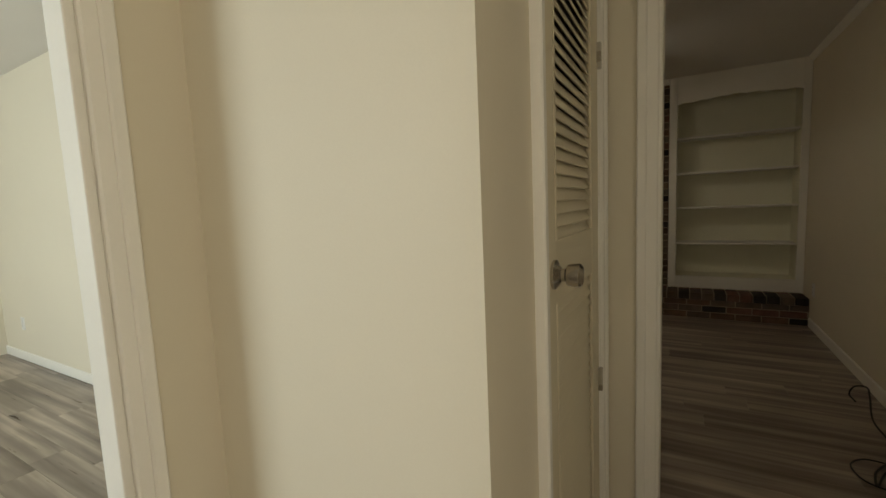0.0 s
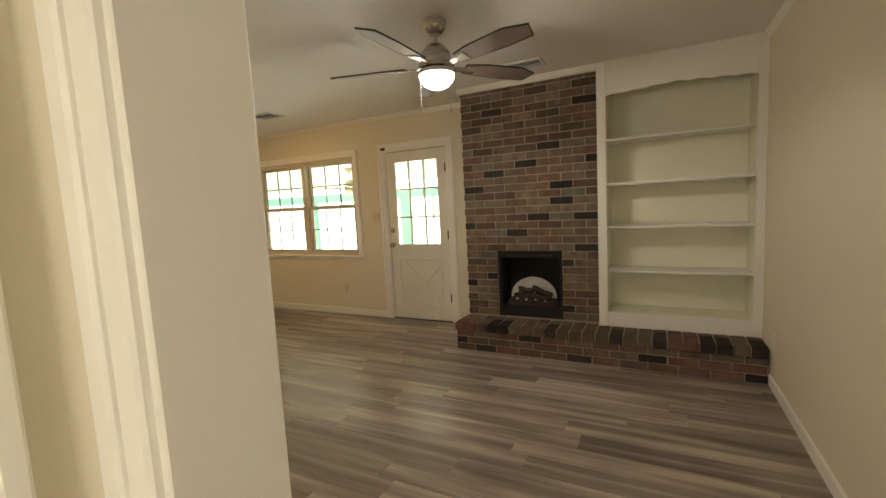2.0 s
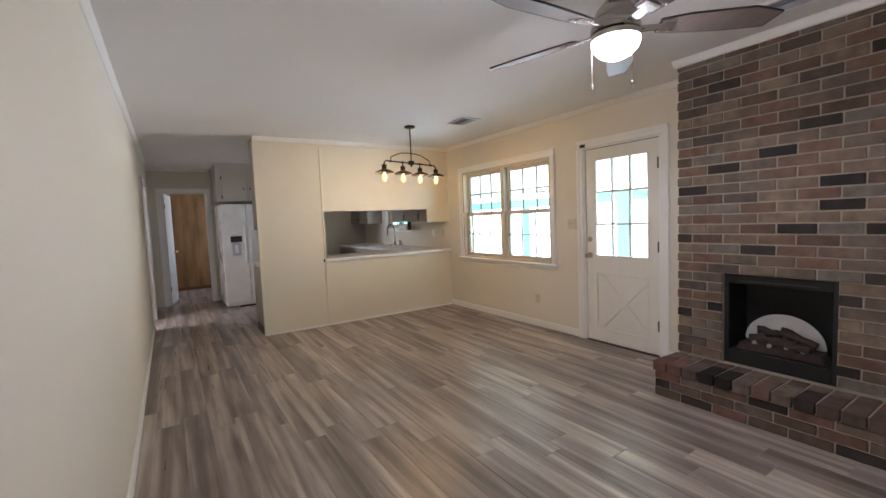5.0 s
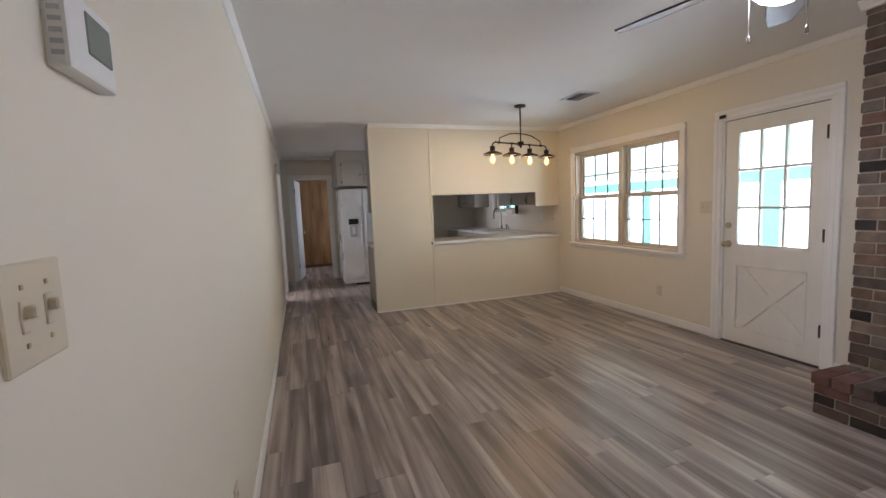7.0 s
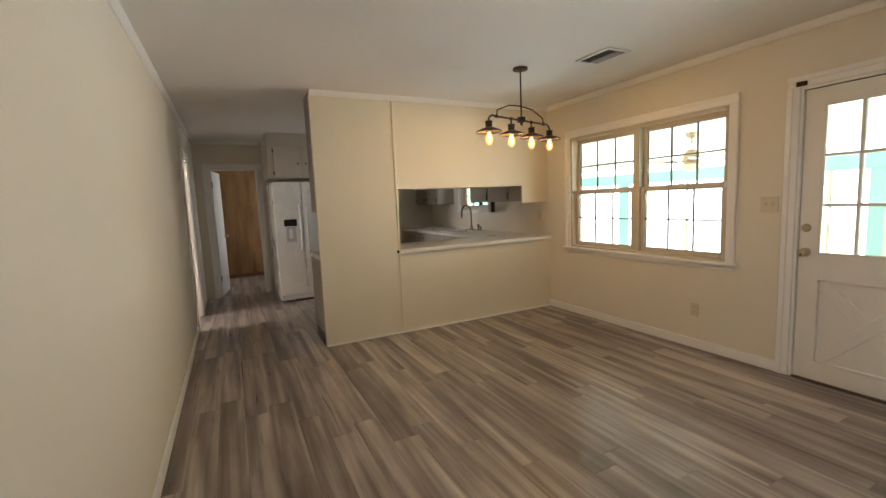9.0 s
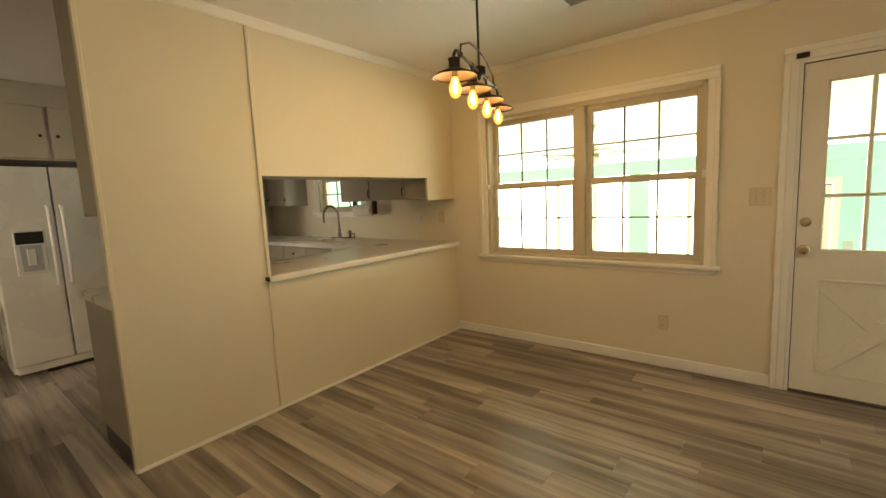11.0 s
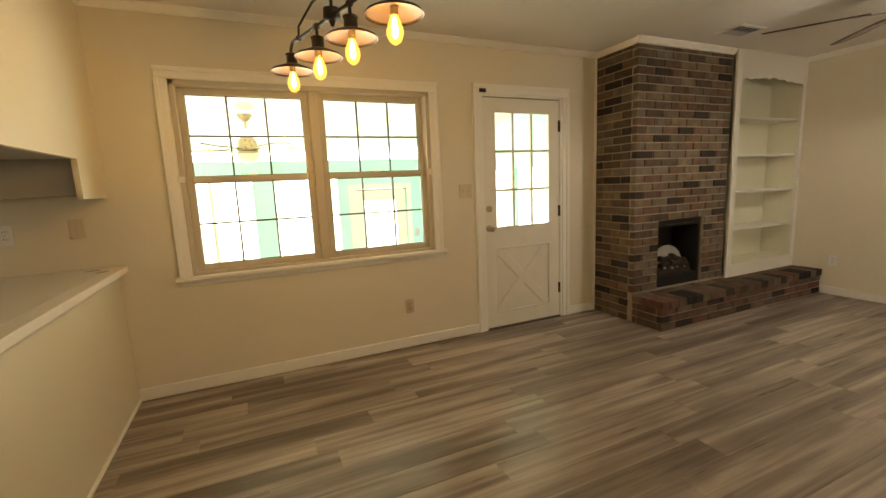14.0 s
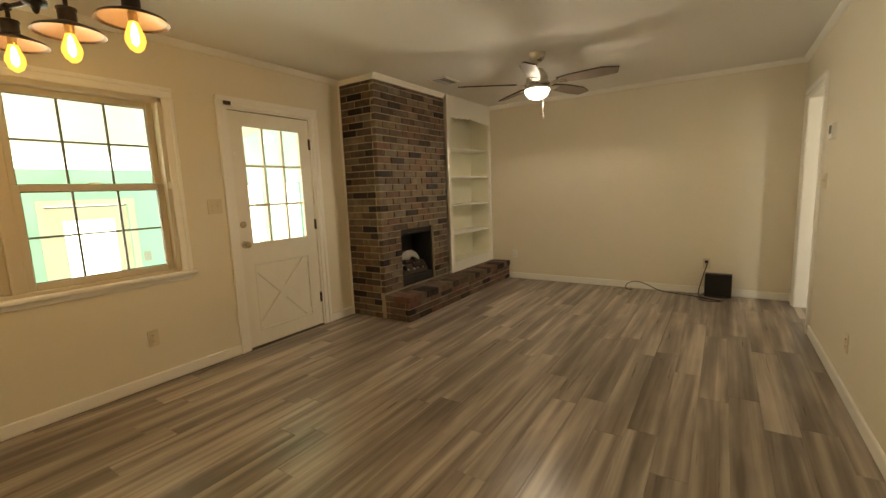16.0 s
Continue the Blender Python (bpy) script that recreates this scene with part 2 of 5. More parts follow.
GRASS = surface("lawn", (0.08, 0.13, 0.04), 0.9, vary=0.4, scale=1.2, grain=30, bump=0.6, depth=0.02)
GLASS = clear_glass()
OPAL = surface("opal_glass_lit", (0.85, 0.84, 0.8), 0.3, vary=0.01, emit=(1.0, 0.97, 0.92), strength=11.0)
FILAMENT = surface("glowing_filament", (0.9, 0.6, 0.2), 0.4, emit=(1.0, 0.62, 0.20), strength=90.0)
EMBER = surface("frosted_backplate", (0.50, 0.48, 0.45), 0.5, vary=0.15, scale=10)
LOG = surface("charred_log", (0.045, 0.03, 0.024), 0.8, vary=0.5, scale=20, bump=0.6)
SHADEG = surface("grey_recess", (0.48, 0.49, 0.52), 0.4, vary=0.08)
PAPER = surface("paper_towel", (0.82, 0.80, 0.76), 0.9, vary=0.03, bump=0.3)


# ---- mesh helpers ----
BASE = {}


def thing(name, at, label="", category="", group="", kind=""):
    """An Empty at a thing's base, to carry its parts."""
    ob = new(name)
    ob.location = at
    ob.empty_display_size = 0.1
    BASE[ob] = Vector(at)
    return tagged(ob, label, category, group, kind)


def part(name, bm, material, parent=None, label="", smooth=False):
    """Links a bmesh, built in world coordinates, as one mesh under its thing or part."""
    base = BASE.get(parent, Vector())
    bmesh.ops.recalc_face_normals(bm, faces=bm.faces)
    me = bpy.data.meshes.new(name)
    bm.transform(Matrix.Translation(-base))
    bm.to_mesh(me)
    bm.free()
    if smooth:
        for p in me.polygons:
            p.use_smooth = True
        me.set_sharp_from_angle(angle=radians(38))
    me.materials.append(material)
    ob = new(name, me)
    if parent:
        ob.parent = parent
        BASE[ob] = base
    if label:
        ob["label"] = label
    return ob


def solo(name, bm, material, label, category, kind="", smooth=False, group=""):
    return tagged(part(name, bm, material, None, "", smooth), label, category, group, kind)


def box(x0, x1, y0, y1, z0, z1, bevel=0.0, bm=None, seg=1):
    own = bmesh.new()
    bmesh.ops.create_cube(own, size=1)
    bmesh.ops.transform(own, matrix=Matrix.Translation(((x0 + x1) / 2, (y0 + y1) / 2, (z0 + z1) / 2)) @ Matrix.Diagonal((abs(x1 - x0), abs(y1 - y0), abs(z1 - z0), 1)), verts=own.verts)
    if bevel:
        bmesh.ops.bevel(own, geom=own.edges, offset=bevel, segments=seg, affect="EDGES", profile=0.6)
    return join(bm, own)


def join(bm, own):
    if bm is None:
        return own
    me = bpy.data.meshes.new("scratch")
    own.to_mesh(me)
    own.free()
    bm.from_mesh(me)
    bpy.data.meshes.remove(me)
    return bm


def lathe(profile, m, bm=None, steps=24):
    """Turns (radius, height) pairs about the z axis of m."""
    own = bmesh.new()
    rings = []
    for r, h in profile:
        rings.append([own.verts.new(m @ Vector((max(r, 1e-4) * math.cos(2 * math.pi * k / steps), max(r, 1e-4) * math.sin(2 * math.pi * k / steps), h))) for k in range(steps)])
    for a, b in zip(rings, rings[1:]):
        for k in range(steps):
            own.faces.new((a[k], a[(k + 1) % steps], b[(k + 1) % steps], b[k]))
    own.faces.new(rings[0][::-1])
    own.faces.new(rings[-1])
    return join(bm, own)


def tube(points, radius, bm=None, sides=8):
    """A round bar through points."""
    own = bmesh.new()
    pts = [Vector(p) for p in points]
    last = None
    up = Vector((0.31, 0.17, 0.93)).normalized()
    for i, p in enumerate(pts):
        d = (pts[min(i + 1, len(pts) - 1)] - pts[max(i - 1, 0)]).normalized()
        side = d.cross(up).normalized()
        top = side.cross(d).normalized()
        ring = [own.verts.new(p + radius * (math.cos(2 * math.pi * k / sides) * side + math.sin(2 * math.pi * k / sides) * top)) for k in range(sides)]
        if last:
            for k in range(sides):
                own.faces.new((last[k], last[(k + 1) % sides], ring[(k + 1) % sides], ring[k]))
        else:
            own.faces.new(ring[::-1])
        last = ring
    own.faces.new(last)
    return join(bm, own)


def smooth_path(points, n=8):
    """A Catmull-Rom line through points."""
    pts = [Vector(p) for p in points]
    pts = [2 * pts[0] - pts[1], *pts, 2 * pts[-1] - pts[-2]]
    out = []
    for a, b, c, d in zip(pts, pts[1:], pts[2:], pts[3:]):
        for k in range(n):
            t = k / n
            out.append(0.5 * (2 * b + (c - a) * t + (2 * a - 5 * b + 4 * c - d) * t * t + (3 * b - a - 3 * c + d) * t ** 3))
    return out + [pts[-2]]


def prism(outline, axis, a, b, bm=None, bevel=0.0):
    """A flat outline (u, v) drawn out from a to b along 'x', 'y' or 'z'."""
    own = bmesh.new()
    put = {"x": lambda u, v, w: (w, u, v), "y": lambda u, v, w: (u, w, v), "z": lambda u, v, w: (u, v, w)}[axis]
    low = [own.verts.new(put(u, v, a)) for u, v in outline]
    high = [own.verts.new(put(u, v, b)) for u, v in outline]
    own.faces.new(low[::-1])
    own.faces.new(high)
    n = len(outline)
    for k in range(n):
        own.faces.new((low[k], low[(k + 1) % n], high[(k + 1) % n], high[k]))
    if bevel:
        bmesh.ops.recalc_face_normals(own, faces=own.faces)
        bmesh.ops.bevel(own, geom=own.edges, offset=bevel, segments=1, affect="EDGES")
    return join(bm, own)


def wall(name, axis, at0, at1, lo, hi, openings=(), z0=0.0, z1=2.465, material=None, label="cream painted wall"):
    """A wall of thickness at0..at1, running lo..hi along the other axis, with openings (lo, hi, z0, z1) through it."""
    bm = bmesh.new()

    def piece(u0, u1, a, b):
        if u1 - u0 > 1e-4 and b - a > 1e-4:
            if axis == "x":
                box(u0, u1, at0, at1, a, b, bm=bm)
            else:
                box(at0, at1, u0, u1, a, b, bm=bm)

    u = lo
    for o0, o1, oz0, oz1 in sorted(openings):
        piece(u, o0, z0, z1)
        piece(o0, o1, z0, oz0)
        piece(o0, o1, oz1, z1)
        u = o1
    piece(u, hi, z0, z1)
    return solo(name, bm, material or WALL, label, "wall", "structure")


# ---- large structure ----
N, E, S, C, PX = 5.68, 1.33, 1.668, 2.465, -4.93
WX0, WX1, WZ0, WZ1 = -4.54, -2.79, 0.79, 2.04      # dining window opening
DX0, DX1, DZ = -2.325, -1.48, 2.05                 # porch door opening
KX0, KX1, KZ0, KZ1 = -7.16, -6.30, 1.225, 2.04      # kitchen window opening
OX0, OX1, OZ = 0.233, 1.10, 2.05                   # doorway from the hall

wall("wall_north", "x", N, N + 0.16, -8.35, E + 0.12, [(WX0, WX1, WZ0, WZ1), (DX0, DX1, 0, DZ), (KX0, KX1, KZ0, KZ1)])
wall("wall_east", "y", E, E + 0.12, S - 0.12, N)
wall("wall_south", "x", S - 0.12, S, -8.35, E, [(OX0, OX1, 0, OZ), (-7.16, -6.36, 0, 2.04)])
wall("wall_west", "y", -8.47, -8.35, S - 0.12, N + 0.16, [(1.86, 2.56, 0, 2.04)])
solo("ceiling", box(-10.7, E + 0.12, -3.4, N + 0.16, C, C + 0.15), CEIL, "flat white painted ceiling", "ceiling", "structure")
floor = solo("floor", box(-10.7, E + 0.12, -3.4, N + 0.16, -0.16, -0.006), SLAB, "floor laid with grey-brown wood-look vinyl planks", "floor", "structure")

# hall and closet
HX = 0.06
wall("wall_closet", "y", HX - 0.1, HX, 0.51, S - 0.12, [(0.795, 1.455, 0, 2.04)])
wall("wall_hall", "x", 0.51, 0.61, -0.70, HX - 0.1)
wall("wall_closet_back", "y", -0.70, -0.60, 0.61, S - 0.12)
wall("wall_hall_west", "y", -0.665, -0.60, -1.7, 0.51, [(-0.60, 0.328, 0, 2.05)])
# window openings assumed, cut out of view for the added hall lamps
wall("wall_hall_east", "y", 1.25, E + 0.12, -1.82, S - 0.12, [(-1.35, -0.15, 0.75, 2.1)])
wall("wall_hall_south", "x", -1.82, -1.70, -0.72, 1.25, [(-0.15, 0.85, 0.8, 2.1)])
# front room beyond the hall
wall("wall_front_north", "x", 1.355, 1.475, -5.52, -0.70)
wall("wall_front_west", "y", -5.52, -5.40, -3.12, 1.355)
wall("wall_front_south", "x", -3.12, -3.0, -5.40, -0.72, [(-4.3, -2.1, 0.7, 2.1)])
wall("wall_front_east", "y", -0.84, -0.72, -3.0, -1.7)
wall("wall_side_south", "x", -3.12, -3.0, -8.35, -5.52, [(-7.7, -5.9, 0.7, 2.1)])
wall("wall_side_west", "y", -8.47, -8.35, -3.12, S - 0.12)
# back room behind the kitchen
wall("wall_back_south", "x", 1.20, 1.30, -10.60, -8.47)
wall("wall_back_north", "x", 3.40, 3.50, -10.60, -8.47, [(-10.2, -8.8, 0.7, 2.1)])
backwall = wall("wall_back_west", "y", -10.60, -10.49, 1.20, 3.50, material=WOOD, label="knotty pine board wall")
for k in range(7):
    y0 = 1.30 + k * 0.30
    part("board", box(-10.49, -10.47, y0 + 0.002, y0 + 0.298, 0.06, C, 0.003), WOOD, backwall)
part("baseboard", box(-10.47, -10.45, 1.30, 3.40, 0.0, 0.07, 0.003), surface("red_brown_wood", (0.16, 0.06, 0.03), 0.5, vary=0.2), backwall, "red-brown wooden baseboard")


def molding(name, pieces, label, material=TRIM, bevel=0.006):
    bm = bmesh.new()
    for b in pieces:
        box(*b, bevel=bevel, bm=bm)
    return solo(name, bm, material, label, "trim", "structure")


molding("baseboard", [(PX, DX0 - 0.075, N - 0.014, N + 0.004, 0, 0.085), (DX1 + 0.075, -1.075, N - 0.014, N + 0.004, 0, 0.085)], "white painted baseboard")
molding("baseboard", [(E - 0.014, E + 0.004, S, 4.89, 0, 0.085)], "white painted baseboard")
molding("baseboard", [(-6.28, OX0 - 0.07, S - 0.004, S + 0.014, 0, 0.085), (OX1 + 0.065, E, S - 0.004, S + 0.014, 0, 0.085)], "white painted baseboard")
molding("baseboard", [(-8.354, -8.338, 2.64, 2.66, 0, 0.085), (-5.40, -0.73, 1.341, 1.358, 0, 0.085)], "white painted baseboard")
molding("trim", [(PX - 0.004, PX + 0.012, 2.86, N, 0, 0.02)], "white quarter-round shoe along the panelled peninsula", bevel=0.004)


def crown(name, axis, wall_at, inward, lo, hi):
    """A small cornice under the ceiling."""
    d = 0.035 * inward
    outline = [(wall_at - 0.003 * inward, C), (wall_at + d, C), (wall_at + d, C - 0.010), (wall_at + 0.010 * inward, C - 0.045), (wall_at - 0.003 * inward, C - 0.05)]
    bm = bmesh.new()
    if axis == "x":
        verts = [[bm.verts.new((x, u, v)) for u, v in outline] for x in (lo, hi)]
    else:
        verts = [[bm.verts.new((u, y, v)) for u, v in outline] for y in (lo, hi)]
    bm.faces.new(verts[0])
    bm.faces.new(verts[1])
    for k in range(5):
        bm.faces.new((verts[0][k], verts[0][(k + 1) % 5], verts[1][(k + 1) % 5], verts[1][k]))
    return solo(name, bm, TRIM, "small white cornice under the ceiling", "trim", "structure")


crown("trim", "x", N, -1, PX, -1.10)
crown("trim", "y", E, -1, S, 5.16)
crown("trim", "x", S, 1, -8.35, E)
crown("trim", "y", PX, 1, 2.86, N)
crown("trim", "y", -8.35, 1, S, 2.62)
crown("trim", "x", 5.205, -1, -1.10, 0.17)


def casing(name, axis, face, out, lo, hi, top, width=0.075, label="white painted door casing"):
    """A door's casing: two legs and a head, stepped in profile."""
    bm = bmesh.new()
    for inset, thick in ((0.0, 0.015), (width * 0.55, 0.023)):
        a, b = sorted((face - 0.003 * out, face + thick * out))
        for u0, u1, z0, z1 in ((lo - width, lo, 0, top), (hi, hi + width, 0, top), (lo - width, hi + width, top, top + width)):
            if inset:
                if u0 < lo and u1 <= lo:
                    u0, u1, z1 = u0 - 0.003, u0 + width * 0.45, z1 + 0.001
                elif u0 >= hi:
                    u0, u1, z1 = u1 - width * 0.45, u1 + 0.003, z1 + 0.001
                else:
                    u0, u1, z0, z1 = u0 - 0.002, u1 + 0.002, z1 - width * 0.45, z1 + 0.003
            if axis == "x":
                box(u0, u1, a, b, z0, z1, 0.004, bm=bm)
            else:
                box(a, b, u0, u1, z0, z1, 0.004, bm=bm)
    return solo(name, bm, TRIM, label, "door frame", "structure")


def jamb(name, axis, a, b, lo, hi, top, thick=0.018):
    bm = bmesh.new()
    for u0, u1, z0, z1 in ((lo, lo + thick, 0, top), (hi - thick, hi, 0, top), (lo + thick, hi - thick, top - thick, top)):
        if axis == "x":
            box(u0, u1, a, b, z0, z1, 0.002, bm=bm)
        else:
            box(a, b, u0, u1, z0, z1, 0.002, bm=bm)
    return solo(name, bm, TRIM, "white painted door jamb", "door frame", "structure")


casing("trim", "x", N, -1, DX0, DX1, DZ)
jamb("trim", "x", N - 0.004, N + 0.164, DX0, DX1, DZ)
casing("trim", "x", S, 1, OX0, OX1, OZ, 0.062)
casing("trim", "x", S - 0.12, -1, OX0, OX1, OZ, 0.062)
jamb("trim", "x", S - 0.124, S + 0.004, OX0 - 0.002, OX1, OZ, 0.012)
casing("trim", "y", HX, 1, 0.795, 1.455, 2.04, 0.05, "cream painted closet door casing")
jamb("trim", "y", HX - 0.104, HX + 0.004, 0.79, 1.46, 2.045, 0.01)
casing("trim", "y", -0.60, 1, -0.60, 0.328, 2.05, 0.05)
jamb("trim", "y", -0.669, -0.596, -0.60, 0.328, 2.05)
casing("trim", "y", -8.35, 1, 1.86, 2.56, 2.04, 0.07)
jamb("trim", "y", -8.474, -8.346, 1.86, 2.56, 2.04)
casing("trim", "x", S, 1, -7.16, -6.36, 2.04, 0.07)
jamb("trim", "x", S - 0.124, S + 0.004, -7.16, -6.36, 2.04)

# ---- doors ----
def hinge(parent, x0, x1, y0, y1, z, half=0.045, material=HINGE, label="dark metal hinge"):
    bm = box(x0, x1, y0, y1, z - half, z + half, 0.002)
    part("hinge", bm, material, parent, label)


def porch_door():
    x0, x1, y0, y1 = -2.302, -1.503, N + 0.012, N + 0.056
    root = thing("door_1", (-1.9, N + 0.03, 0.012), "closed white crossbuck door with nine glass panes", "door", kind="structure")
    gx0, gx1, gz0, gz1 = -2.195, -1.605, 0.912, 1.915
    px0, px1, pz0, pz1 = -2.195, -1.61, 0.14, 0.742
    bm = bmesh.new()
    for b in ((x0, gx0, 0.014, 2.025), (gx1, x1, 0.014, 2.025), (gx0, gx1, gz1, 2.025), (gx0, gx1, pz1, gz0), (gx0, px1, 0.014, pz0), (px1, gx1, 0.014, pz1)):
        box(b[0], b[1], y0, y1, b[2], b[3], bm=bm)
    slab = part("door_leaf", bm, DOORP, root)
    part("recessed_panel", box(px0, px1, y0 + 0.016, y1 - 0.01, pz0, pz1), DOORP, root)
    for a, b in (((px0, pz0), (px1, pz1)), ((px0, pz1), (px1, pz0))):
        d = (Vector(b) - Vector(a)).normalized()
        s = Vector((-d.y, d.x)) * 0.042
        A, B = Vector(a) + d * 0.03, Vector(b) - d * 0.03
        out = [tuple(A + s), tuple(A - s), tuple(B - s), tuple(B + s)]
        lift = 0.0 if a[1] == pz0 else 0.0015
        part("crossbuck_board", prism(out, "y", y0 + 0.003 + lift, y0 + 0.018, bevel=0.004), DOORP, root)
    bm = bmesh.new()
    for u0, u1, z0, z1 in ((px0, px1, pz1 - 0.016, pz1), (px0, px1, pz0, pz0 + 0.016), (px0, px0 + 0.016, pz0, pz1), (px1 - 0.016, px1, pz0, pz1)):
        box(u0, u1, y0 - 0.004, y0 + 0.018, z0, z1, 0.004, bm=bm)
    part("panel_molding", bm, DOORP, root)
    w, h = (gx1 - gx0) / 3, (gz1 - gz0) / 3
    for k in (1, 2):
        part("muntin", box(gx0 + k * w - 0.011, gx0 + k * w + 0.011, y0 + 0.004, y1 - 0.004, gz0, gz1, 0.004), DOORP, root)
        part("muntin", box(gx0, gx1, y0 + 0.006, y1 - 0.006, gz0 + k * h - 0.011, gz0 + k * h + 0.011, 0.004), DOORP, root)
    bm = bmesh.new()
    for u0, u1, z0, z1 in ((gx0, gx1, gz1 - 0.014, gz1), (gx0, gx1, gz0, gz0 + 0.014), (gx0, gx0 + 0.014, gz0, gz1), (gx1 - 0.014, gx1, gz0, gz1)):
        box(u0, u1, y0 - 0.003, y0 + 0.02, z0, z1, 0.003, bm=bm)
    part("glazing_bead", bm, DOORP, root)
    for i in range(3):
        for j in range(3):
            p = part("pane", box(gx0 + i * w + 0.005, gx0 + (i + 1) * w - 0.005, y0 + 0.020, y0 + 0.023, gz0 + j * h + 0.005, gz0 + (j + 1) * h - 0.005), GLASS, root)
            p.visible_shadow = False
    for z in (1.80, 1.03, 0.29):
        hinge(root, x1 - 0.012, x1 + 0.012, y0 - 0.014, y0 + 0.004, z, 0.05)
    face = pose(-2.262, y0, 0.92, 90)
    knob = part("knob", lathe([(0.032, 0), (0.032, 0.006), (0.012, 0.012), (0.012, 0.03), (0.024, 0.038), (0.028, 0.05), (0.022, 0.062), (0.004, 0.066)], face), BRASS, root, "worn brass knob", True)
    part("deadbolt", lathe([(0.028, 0), (0.028, 0.008), (0.02, 0.014), (0.006, 0.016)], pose(-2.262, y0, 1.09, 90)), BRASS, root, "brass deadbolt", True)
    part("threshold", box(-2.307, -1.498, N - 0.01, N + 0.17, 0.0, 0.012, 0.004), surface("threshold_metal", (0.10, 0.08, 0.06), 0.4, metal=0.6, vary=0.2), root, "dark metal threshold")
    bm = box(-2.345, -2.285, N - 0.034, N - 0.019, 2.055, 2.085, 0.003)
    box(-2.335, -2.325, N - 0.042, N - 0.032, 2.06, 2.08, 0.002, bm=bm)
    part("chain_bracket", bm, BRONZE, root, "small dark metal door bracket")
    # black strips set into the gap around the leaf as its shade
    bm = box(-2.307, -1.498, y0 + 0.010, y0 + 0.020, 2.0255, 2.0318)
    box(-2.3068, -2.3022, y0 + 0.010, y0 + 0.020, 0.014, 2.0255, bm=bm)
    box(-1.5028, -1.4982, y0 + 0.010, y0 + 0.020, 0.014, 2.0255, bm=bm)
    part("weatherstrip", bm, BLACK, root, "black strip standing in for the shade in the door gap")
    part("viewer_plug", lathe([(0.012, 0), (0.010, 0.004), (0.002, 0.005)], pose(-2.268, y0, 1.68, 90)), TRIM, root)


porch_door()


def louvre_door():
    y0, y1, x0, x1 = 0.799, 1.451, HX - 0.036, HX - 0.001
    root = thing("door_2", (HX, 1.12, 0.012), "closed cream louvred closet door with a round metal knob", "door", kind="structure")
    st = 0.108
    for a, b in ((y0, y0 + st), (y1 - st, y1)):
        part("stile", box(x0, x1, a, b, 0.012, 2.03, 0.003), LOUV, root)
    for a, b in ((0.012, 0.22), (1.02, 1.165), (1.93, 2.03)):
        part("rail", box(x0 + 0.001, x1 - 0.001, y0 + st, y1 - st, a, b, 0.002), LOUV, root)
    bm = bmesh.new()
    for a, b in ((0.22, 1.02), (1.165, 1.93)):
        for u in (y0 + st, y1 - st - 0.012):
            box(x1 - 0.006, x1 + 0.0012, u, u + 0.010, a, b, 0.0005, bm=bm)
    part("louvre_bead", bm, LOUV, root)
    for a, b in ((0.22, 1.02), (1.165, 1.93)):
        for k in range(int((b - a - 0.008) / 0.031) + 1):
            z = a + 0.014 + k * 0.031
            bm = box(-0.0215, 0.0215, y0 + st, y1 - st, -0.0025, 0.0025, 0.0015)
            bmesh.ops.transform(bm, matrix=pose((x0 + x1) / 2, 0, z, 0, 64, 0), verts=bm.verts)
            part("slat", bm, LOUV, root)
    for z in (1.705, 0.637):
        hinge(root, HX - 0.006, HX + 0.012, 1.435, 1.455, z, 0.04, NICKEL, "steel butt hinge")
    part("knob", lathe([(0.033, 0), (0.033, 0.006), (0.020, 0.012), (0.014, 0.018), (0.015, 0.026), (0.023, 0.031), (0.025, 0.042), (0.026, 0.056), (0.022, 0.060), (0.016, 0.057), (0.002, 0.055)], pose(x1, 0.886, 1.092, 0, 90, 0)), NICKEL, root, "round satin nickel knob", True)
    part("latch_plate", box(x1 - 0.002, x1 + 0.0015, y0 - 0.001, y0 + 0.006, 1.07, 1.12, 0.001), NICKEL, root, "small steel latch plate")


louvre_door()


def plain_door(name, at, turn, width, label, panel=True):
    """A hinged leaf, hinged at its base point and running along local x."""
    root = thing(name, at, label, "door", kind="structure")
    root.rotation_euler = (0, 0, radians(turn))
    BASE[root] = Vector()
    part("door_leaf", box(0, width, -0.018, 0.018, 0.012, 2.02, 0.003), WHITE, root)
    for z in (1.80, 0.30):
        hinge(root, -0.012, 0.008, -0.024, -0.016, z)
        hinge(root, -0.012, 0.008, 0.016, 0.024, z)
    for s in (-1, 1):
        part("knob", lathe([(0.03, 0), (0.03, 0.006), (0.012, 0.012), (0.012, 0.03), (0.026, 0.04), (0.027, 0.055), (0.004, 0.064)], pose(width - 0.06, 0.018 * s, 0.95, -90 * s)), BRASS, root, "brass knob", True)
    if panel:
        bm = box(width - 0.20, width - 0.12, -0.022, 0.022, 0.16, 0.28, 0.003)
        part("pet_flap", bm, PLATE, root, "small tan plate low on the door")
    return root


plain_door("door_3", (-8.42, 1.885, 0), 171, 0.66, "half-open plain white interior door")


